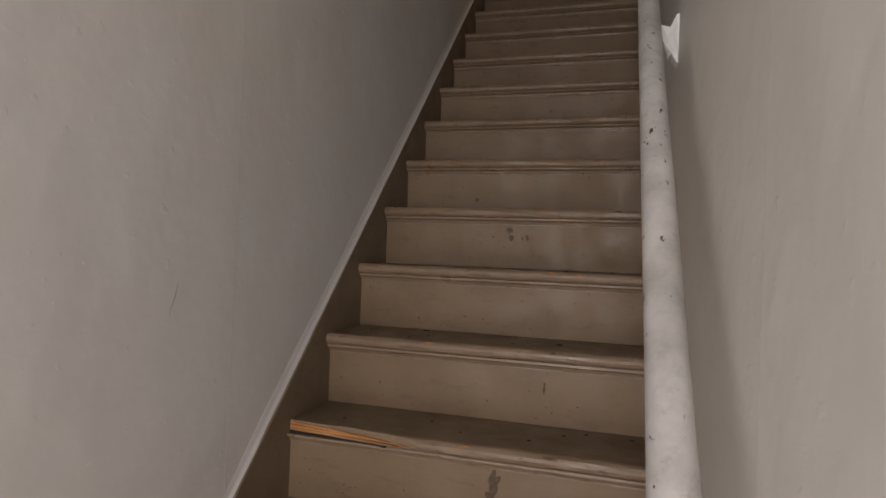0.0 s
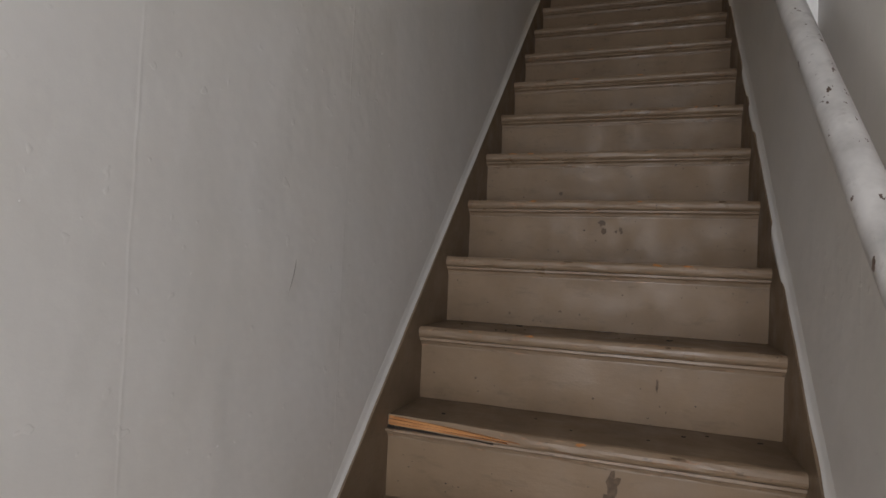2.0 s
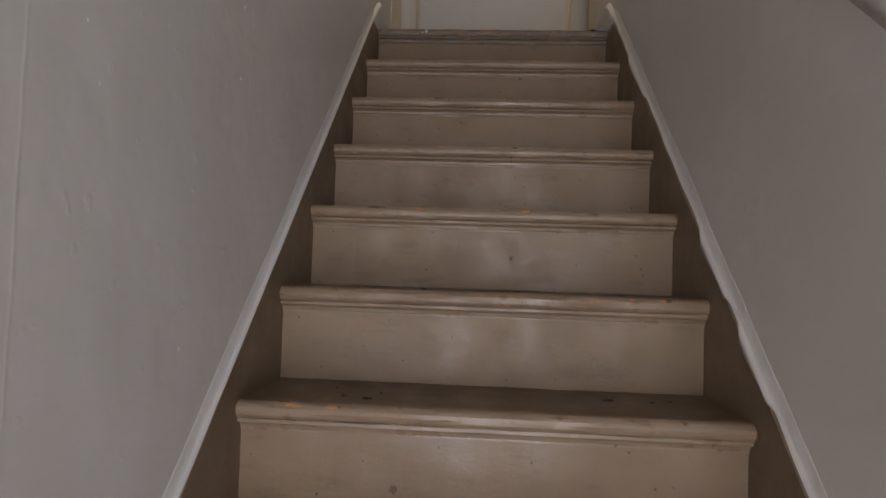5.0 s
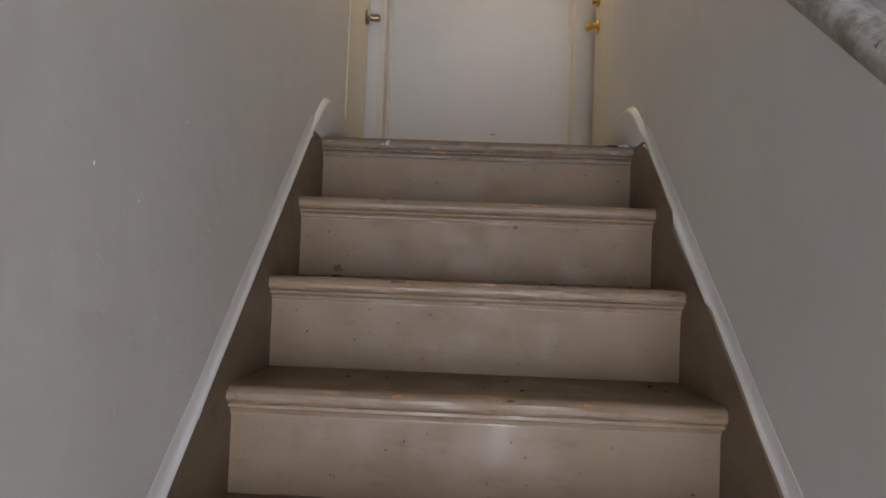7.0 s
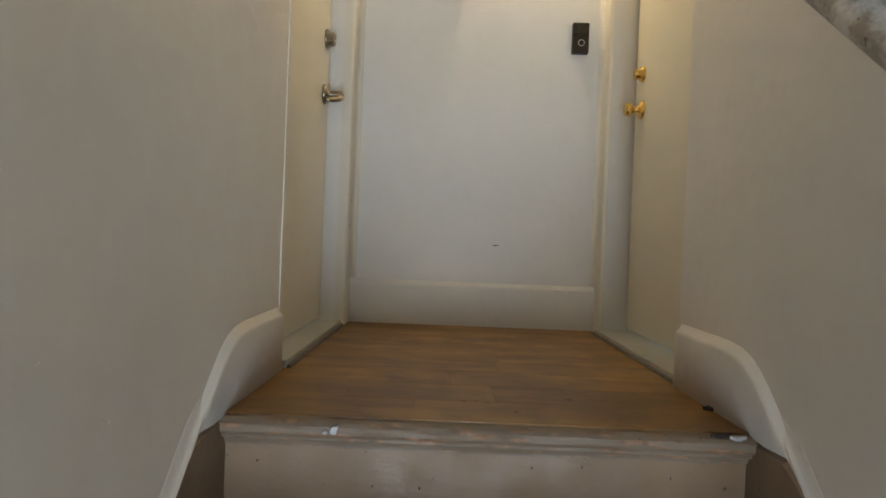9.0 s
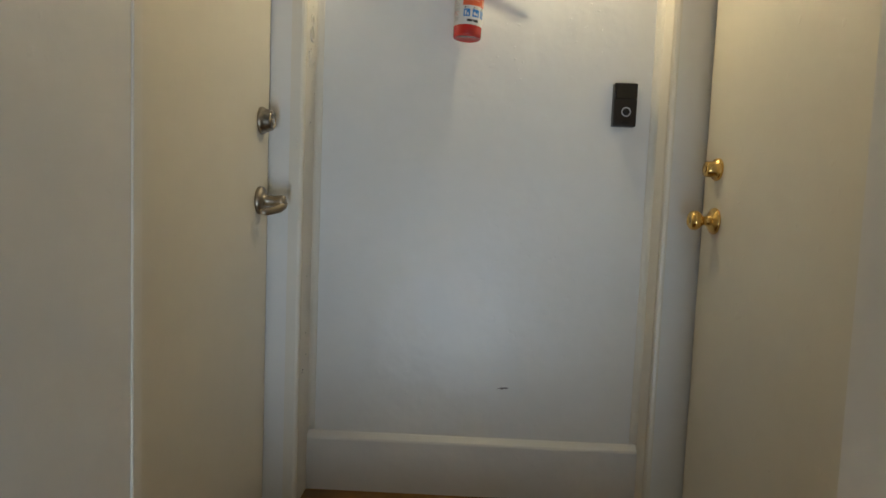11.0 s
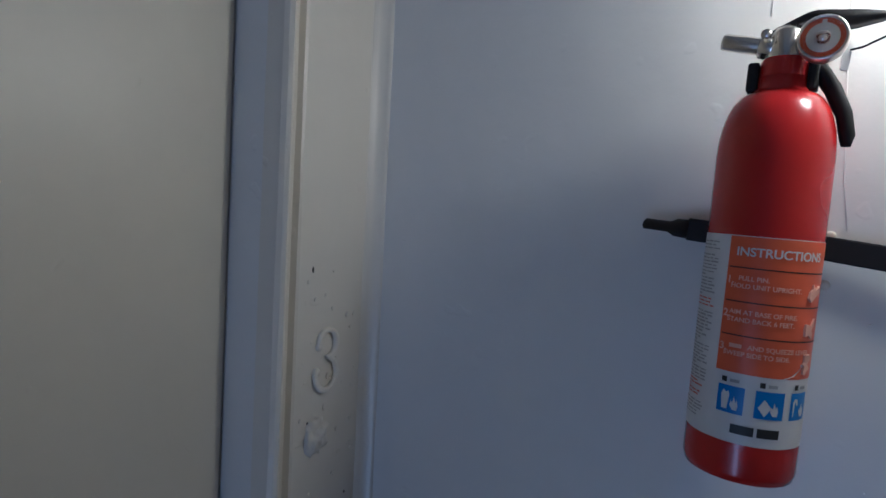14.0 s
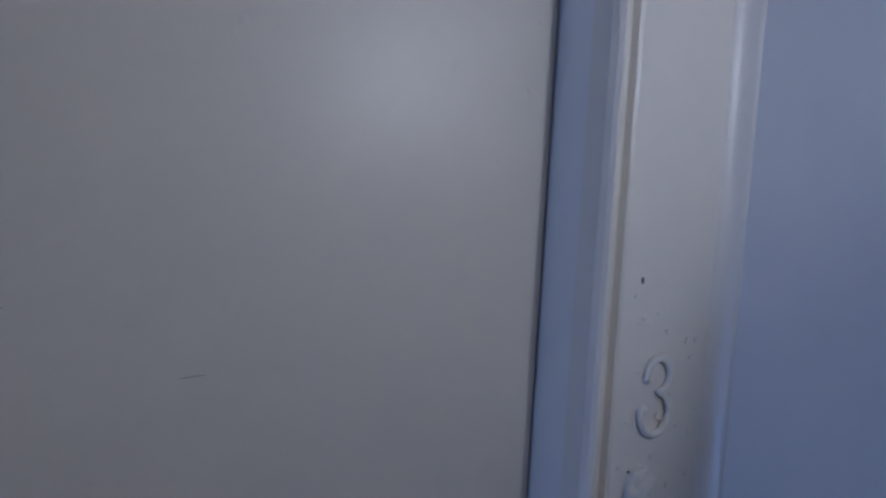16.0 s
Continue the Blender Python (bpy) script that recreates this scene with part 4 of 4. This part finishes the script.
def on(bm):
    bmesh.ops.transform(bm, matrix=LEAN, verts=bm.verts)
    return bm


VALVE = ("collar", "valve", "nozzle", "gauge", "dial_face", "dial_ring", "dial_centre", "needle", "gauge_glass", "squeeze_lever", "carry_handle", "clip", "pin_wire", "tag", "rivet")


def epart(name, bm, mat, label="", smooth=True):
    if name in VALVE:
        bmesh.ops.translate(bm, vec=(0, 0, -0.0195), verts=bm.verts)
    return local(part(name, on(bm), mat, label=label, smooth=smooth), ext)


I4 = Matrix.Identity(4)
prof = [(0, 0.003), (ER * 0.75, 0.003), (ER * 0.85, 0.0), (ER * 0.96, 0.001), (ER, 0.006)] + [(ER, 0.02 + 0.195 * i / 6) for i in range(7)]
prof += [(0.0155 + (ER - 0.0155) * math.cos(radians(a)) ** 0.9, 0.216 + 0.043 * math.sin(radians(a))) for a in (12, 25, 38, 50, 62, 74, 84)]
prof += [(0.0152, 0.262), (0.0150, 0.269), (0, 0.27)]
epart("cylinder", lathe(bmesh.new(), prof, I4, 64), M_RED, "glossy red steel cylinder")


def wrap(bm, a0, a1, z0, z1, r, n=24):
    """A curved label patch on the cylinder between two angles, counted from the front."""
    rows = []
    for z in (z0, z1):
        rows.append([bm.verts.new((r * math.sin(radians(a0 + (a1 - a0) * i / n)), -r * math.cos(radians(a0 + (a1 - a0) * i / n)), z)) for i in range(n + 1)])
    for i in range(n):
        bm.faces.new((rows[0][i], rows[0][i + 1], rows[1][i + 1], rows[1][i]))
    return bm


def under(ob, parent):
    """Makes ob a sub-part of one of the extinguisher's parts."""
    ob.parent = parent
    ob.matrix_parent_inverse = Matrix.Identity(4)
    return ob


paper = []


def print_patch(name, a0, a1, z0, z1, lift, mat, label=""):
    ob = epart(name, wrap(bmesh.new(), a0, a1, z0, z1, ER + lift, max(2, int((a1 - a0) / 5))), mat, label)
    return under(ob, paper[0]) if paper else ob


paper_label = print_patch("label", -130, 150, 0.027, 0.162, 0.0002, M_WHITE, "white paper label with printed panels")
paper.append(paper_label)
print_patch("orange_panel", -26, 92, 0.073, 0.1615, 0.0004, M_ORANGE, "orange instruction panel")
for zz in (0.141, 0.119, 0.097):
    print_patch("printed_rule", -24, 90, zz, zz + 0.0008, 0.0006, M_INK)
rnd = random.Random(8)
for a0, a1 in ((-21, 5), (15, 44), (52, 78)):
    print_patch("blue_pictogram", a0, a1, 0.046, 0.064, 0.0004, M_BLUE, "blue pictogram square")
    print_patch("printed_mark", a0 + 3, a0 + 8, 0.066, 0.0695, 0.0006, M_INK)
    print_patch("printed_line", a0 + 11, a0 + 20, 0.0665, 0.0685, 0.0006, M_INKGREY)
print_patch("maker_mark", -5, 17, 0.0335, 0.0395, 0.0006, M_INK)
print_patch("maker_mark", 20, 42, 0.0335, 0.0395, 0.0006, M_INK)


def wrapped_shape(name, outline, mat):
    """A flat printed shape given by (angle, height) corners."""
    bm = bmesh.new()
    ring = [bm.verts.new(((ER + 0.0007) * math.sin(radians(a)), -(ER + 0.0007) * math.cos(radians(a)), z)) for a, z in outline]
    bm.faces.new(ring)
    return under(epart(name, bm, mat, "", False), paper_label)


FLAME = ((0, 0), (-3, 3), (-2, 6), (-0.5, 4.5), (0.5, 9), (2.5, 5), (3.5, 7), (5, 3), (4, 0))
for a0, fx in ((-21, 16), (15, 18), (52, 16)):
    wrapped_shape("printed_flame", [(a0 + fx + a, 0.0485 + 0.001 * h) for a, h in FLAME], M_WHITE)
wrapped_shape("printed_bin", [(-17, 0.058), (-15.5, 0.0485), (-10.5, 0.0485), (-9, 0.058), (-10, 0.0605), (-12.5, 0.0595), (-15, 0.061)], M_WHITE)
wrapped_shape("printed_can", [(18, 0.053), (24, 0.059), (31, 0.0535), (25, 0.0478)], M_WHITE)
wrapped_shape("printed_plug", [(55, 0.058), (57, 0.0605), (61, 0.060), (62, 0.056), (60, 0.056), (59, 0.058), (57.5, 0.0575), (57, 0.049), (55.5, 0.049)], M_WHITE)
wrapped_shape("printed_spray", [(22, 0.0725), (62, 0.0835), (64, 0.0825), (52, 0.0755), (40, 0.0725)], M_WHITE)
zz = 0.156
while zz > 0.036:
    red = 0.112 < zz < 0.118 or 0.05 < zz < 0.06
    a = -74.0
    while a < -44 and rnd.random() < 0.93:
        b = min(a + rnd.uniform(4, 15), -38)
        print_patch("fine_print", a, b, zz, zz + rnd.uniform(0.0008, 0.0012), 0.0006, M_INKRED if red else M_INKGREY)
        a = b + rnd.uniform(1.5, 2.5)
    zz -= 0.0023


def wrapped_text(text, size, angle, z):
    bm = lettering(text, size, 0.00005)
    for v in bm.verts:
        a = radians(angle) + v.co.x / ER
        r = ER + 0.0008 + v.co.z
        v.co = Vector((r * math.sin(a), -r * math.cos(a), z + v.co.y))
    return bm


HEAD = epart("heading", wrapped_text("INSTRUCTIONS", 0.0078, 26, 0.1515), M_WHITE, "white heading INSTRUCTIONS", False)
under(HEAD, paper_label)
for t, z in (("1.", 0.1315), ("2.", 0.1095), ("3.", 0.0875)):
    under(epart("step_number", wrapped_text(t, 0.0066, -21, z + 0.0015), M_PALEORANGE, "", False), paper_label)
for t, a, z in (("PULL PIN.", 1, 0.1345), ("HOLD UNIT UPRIGHT.", 14, 0.1295), ("AIM AT BASE OF FIRE.", 14, 0.1125), ("STAND BACK 6 FEET.", 12, 0.1075), ("AND SQUEEZE LEVER", 35, 0.0905), ("SWEEP SIDE TO SIDE.", 12, 0.0855)):
    under(epart("instruction", wrapped_text(t, 0.0042, a, z), M_PALEORANGE, "", False), paper_label)
print_patch("unread_word", -15, -3, 0.0892, 0.0918, 0.0006, M_PALEORANGE)
for z in (0.133, 0.108, 0.086):
    under(epart("picture", blot(bmesh.new(), (ER * 0.93, -ER * 0.42, z - 0.003), (0.42, 0.91, 0), (0, 0, 1), 0.0045, 0.006, z * 50, 0.0008, 12, 0.7), M_PALEORANGE, "", False), paper_label)
# valve
epart("collar", lathe(bmesh.new(), [(0.0165, 0.268), (0.0168, 0.274), (0.0148, 0.280), (0.0145, 0.299), (0.0135, 0.301)], I4, 32), M_RED)
bm = lathe(bmesh.new(), [(0, 0.299), (0.0125, 0.299), (0.0130, 0.302), (0.0120, 0.306), (0.0110, 0.318), (0.008, 0.322), (0, 0.322)], I4, 24)
box(bm, (-0.010, -0.009, 0.3005), (0.014, 0.010, 0.318), 0.003, 2)
epart("valve", bm, M_STEEL, "plated metal valve body")
bm = lathe(bmesh.new(), [(0, 0.0), (0.0052, 0.0), (0.0058, 0.002), (0.0058, 0.032), (0.0048, 0.034), (0.0044, 0.032), (0.0044, 0.026), (0, 0.026)], Matrix.Translation((-0.0065, -0.002, 0.3085)) @ Matrix.Rotation(radians(-78), 4, 'Y'), 20)
lathe(bm, [(0, -0.004), (0.0075, -0.004), (0.0078, 0.0), (0.0078, 0.007), (0.007, 0.008), (0, 0.008)], Matrix.Translation((-0.0085, -0.002, 0.3088)) @ Matrix.Rotation(radians(-78), 4, 'Y'), 6)
epart("nozzle", bm, M_STEEL, "short plated discharge nozzle")
gm = Matrix.Translation((0.0208, -0.012, 0.3078)) @ Matrix.Rotation(radians(90), 4, 'X')
gauge = epart("gauge", lathe(bmesh.new(), [(0, -0.002), (0.0135, -0.002), (0.0142, 0.002), (0.0142, 0.010), (0.0132, 0.0115), (0.0122, 0.0105), (0.0118, 0.0085), (0, 0.0085)], gm, 36), M_STEEL, "round pressure gauge")
bm = lathe(bmesh.new(), [(0.0040, 0.0), (0.0086, 0.0), (0.0086, 0.0003), (0.0040, 0.0003)], gm @ Matrix.Translation((0, 0, 0.0086)), 32)
under(epart("dial_face", bm, M_WHITE, "pale face of the gauge", False), gauge)
bm = lathe(bmesh.new(), [(0.0087, 0.0), (0.0116, 0.0), (0.0116, 0.0004), (0.0087, 0.0004)], gm @ Matrix.Translation((0, 0, 0.0086)), 32)
under(epart("dial_ring", bm, M_ORANGE, "red dial of the gauge", False), gauge)
bm = lathe(bmesh.new(), [(0, 0.0), (0.0044, 0.0), (0.004, 0.0012), (0, 0.0016)], gm @ Matrix.Translation((0, 0, 0.0086)), 20)
under(epart("dial_centre", bm, M_STEEL), gauge)
bm = box(bmesh.new(), (-0.0012, 0.004, 0.0092), (0.0012, 0.0105, 0.0098))
bmesh.ops.transform(bm, matrix=gm, verts=bm.verts)
under(epart("needle", bm, M_WHITE, "", False), gauge)
bm = lathe(bmesh.new(), [(0.0121, 0.0104), (0.011, 0.0118), (0.006, 0.0127), (0, 0.013), ], gm, 32)
under(epart("gauge_glass", bm, M_LENS, "clear gauge lens"), gauge)
# squeeze lever on top and carrying handle below
bm = sweep(bmesh.new(), [(-0.0095, 0), (0.0095, 0), (0.0095, 0.004), (-0.0095, 0.004)], 0, 1, 0, 12)
for v in bm.verts:
    t = v.co.x
    x = -0.012 + 0.0655 * t
    top = 0.3175 + 0.0125 * (t / 0.38) ** 0.9 if t < 0.38 else 0.330 - 0.0042 * (t - 0.38) / 0.62
    thick = 0.0042 - 0.0017 * t / 0.3 if t < 0.3 else (0.0025 + 0.0055 * min(1.0, (t - 0.3) / 0.35) if t < 0.7 else 0.008 - 0.0052 * (t - 0.7) / 0.3)
    v.co = Vector((x, v.co.y * (0.62 + 0.25 * min(1.0, t / 0.5)) * (1.0 if t < 0.75 else 1.0 - 1.4 * (t - 0.75)), top - thick * (1 - v.co.z / 0.004)))
epart("squeeze_lever", bm, M_BLACK, "black squeeze lever")
bm = tube(bmesh.new(), [(0.010, 0.002, 0.298), (0.020, 0.002, 0.294), (0.029, 0.001, 0.280), (0.0365, 0, 0.264), (0.0395, 0, 0.250), (0.0396, 0, 0.2435)], [0.005, 0.005, 0.0047, 0.0044, 0.0042, 0.0025], 12, 1.2)
epart("carry_handle", bm, M_BLACK, "black curved carrying handle")
bm = box(bmesh.new(), (-0.0215, -0.008, 0.279), (-0.0142, 0.008, 0.299), 0.002, 2)
epart("clip", bm, M_BLACK, "black plastic neck clip", False)
bm = box(bmesh.new(), (0.0142, -0.008, 0.279), (0.0205, 0.008, 0.299), 0.002, 2)
epart("clip", bm, M_BLACK, "black plastic neck clip", False)
bm = tube(bmesh.new(), [(0.028, -0.004, 0.302), (0.042, -0.010, 0.3035), (0.055, -0.014, 0.309), (0.072, -0.016, 0.318), (0.090, -0.014, 0.330), (0.108, -0.010, 0.345)], 0.0007, 6)
epart("pin_wire", bm, M_BLACK, "thin loose wire")
bm = blot(bmesh.new(), (0.034, -0.006, 0.2985), (0.1, 0, 1), (1, 0.2, -0.2), 0.0085, 0.0028, 3, 0.0004, 10, 0.2)
epart("tag", bm, M_WHITE, "small pale paper tag", False)
bm = lathe(bmesh.new(), [(0, -0.010), (0.0032, -0.010), (0.0034, -0.0115), (0, -0.013)], Matrix.Translation((-0.012, 0, 0.316)) @ Matrix.Rotation(radians(90), 4, 'X') @ Matrix.Translation((0, 0, 0.022)), 14)
epart("rivet", bm, M_STEEL)

# strap and bracket on the wall
strap = tagged(empty("extinguisher_strap", (0.44, BACK, 3.57)), "open black plastic extinguisher strap fixed to the wall", "strap")
SM = Matrix.Translation((0.4425, 0, 3.573)) @ Matrix.Rotation(radians(5.6), 4, 'Y')


def spart(name, bm, mat, label="", smooth=False):
    if name == "band":
        for v in bm.verts:
            v.co.y += 0.009 * (1 - min(1.0, abs(v.co.x) / 0.105)) if v.co.x > 0 else 0.009
        for v in bm.verts:
            v.co.z = 0.92 * v.co.z - 0.035 * max(0.0, v.co.x)
            if v.co.x <= 0:
                v.co.y -= 0.009 * min(1.0, -v.co.x / 0.085)
    bmesh.ops.transform(bm, matrix=SM, verts=bm.verts)
    return local(part(name, bm, mat, label=label, smooth=smooth), strap)


YS = BACK - 0.017
bm = bmesh.new()
for a, b, zl, zh in ((-0.085, 0.098, -0.0095, 0.0095), (0.0978, 0.1018, -0.0105, 0.0105), (0.1018, 0.1125, 0.0055, 0.0105), (0.1018, 0.1125, -0.0105, -0.0055), (0.1125, 0.1205, -0.0105, 0.0105)):
    box(bm, (a, YS - 0.002, zl), (b, YS + 0.002, zh), 0.0012, 2)
bmesh.ops.subdivide_edges(bm, edges=[e for e in bm.edges if e.calc_length() > 0.1], cuts=16)
spart("band", bm, M_BLACK)
bm = tube(bmesh.new(), [(-0.084, YS, 0.0), (-0.094, YS, 0.0), (-0.099, YS, 0.0), (-0.118, YS, 0.0), (-0.1195, YS, 0.0)], [0.0095, 0.0090, 0.0055, 0.0055, 0.003], 12, 0.5)
spart("tab", bm, M_BLACK, "", True)
bm = box(bmesh.new(), (-0.055, BACK - 0.011, -0.010), (-0.012, BACK + 0.001, 0.010), 0.003, 2)
spart("mount", bm, M_BLACK)
for i, (x, z) in enumerate(((0.4525, 3.581), (0.451, 3.545))):
    bm = lathe(bmesh.new(), [(0.0040, -0.001), (0.0036, 0.0016), (0.002, 0.0026), (0, 0.0022)], Matrix.Translation((x, BACK, z)) @ Matrix.Rotation(radians(90), 4, 'X'), 14)
    tagged(part("screw", bm, M_TRIM, smooth=True), "paint-covered screw head beside the extinguisher strap", "screw", group="screws by the strap")

# ---- scraps lying on the treads and marks on the doors ----
bm = blot(bmesh.new(), (0.62, nose_y(10) + 0.115, RISE * 10), (1, 0.1, 0), (0, 1, 0), 0.03, 0.009, 41, 0.004, 20, 0.7)
tagged(part("dirt_scrap", bm, M_CRACK), "dark crumpled scrap of dirt on an upper tread", "dirt")
for i, (k, x, dy, ru, rv) in enumerate(((2, 0.645, 0.12, 0.007, 0.004), (2, 0.236, 0.205, 0.008, 0.003), (5, 0.682, 0.145, 0.009, 0.005), (5, 0.22, 0.063, 0.008, 0.004), (9, 0.11, 0.18, 0.012, 0.008))):
    bm = blot(bmesh.new(), (x, nose_y(k) + dy, RISE * k), (1, 0.2, 0), (0, 1, 0), ru, rv, 70 + i, 0.003, 12, 0.6)
    tagged(part("dirt_crumb", bm, M_CRACK), "small dark crumb of dirt on a tread", "dirt", group="crumbs on the stairs")
for x, y, ru, rv in ((0.886, 3.100, 0.009, 0.007), (0.912, 3.318, 0.012, 0.009)):
    bm = blot(bmesh.new(), (x, y, LAND_Z + 0.001), (1, 0.2, 0), (0, 1, 0), ru, rv, 200 * y, 0.007, 12, 0.6)
    tagged(part("dirt_crumb", bm, M_CRACK), "black crumb of dirt at the landing board's foot", "dirt", group="crumbs on the landing")
curl = [(0.478 + 0.022 * math.cos(a) * (1 - 0.04 * a), nose_y(2) + 0.185 + 0.035 * math.sin(a) * (1 - 0.06 * a), RISE * 2 + 0.0022 + 0.0006 * math.sin(3 * a)) for a in [0.35 * i - 1.2 for i in range(16)]]
tagged(part("loose_thread", tube(bmesh.new(), curl, 0.0007, 6), M_GREY_DIRT, smooth=True), "thin curled dark thread lying on a tread", "thread")
for i, (y, z, ru, rv) in enumerate(DOOR_MARKS):
    bm = blot(bmesh.new(), (-0.0657, y, z), (0, 1, 0.1), (0, 0, 1), ru, rv, 90 + i, 0.0007, 12, 0.5)
    part("scuff", bm, M_SCUFF, door_l)
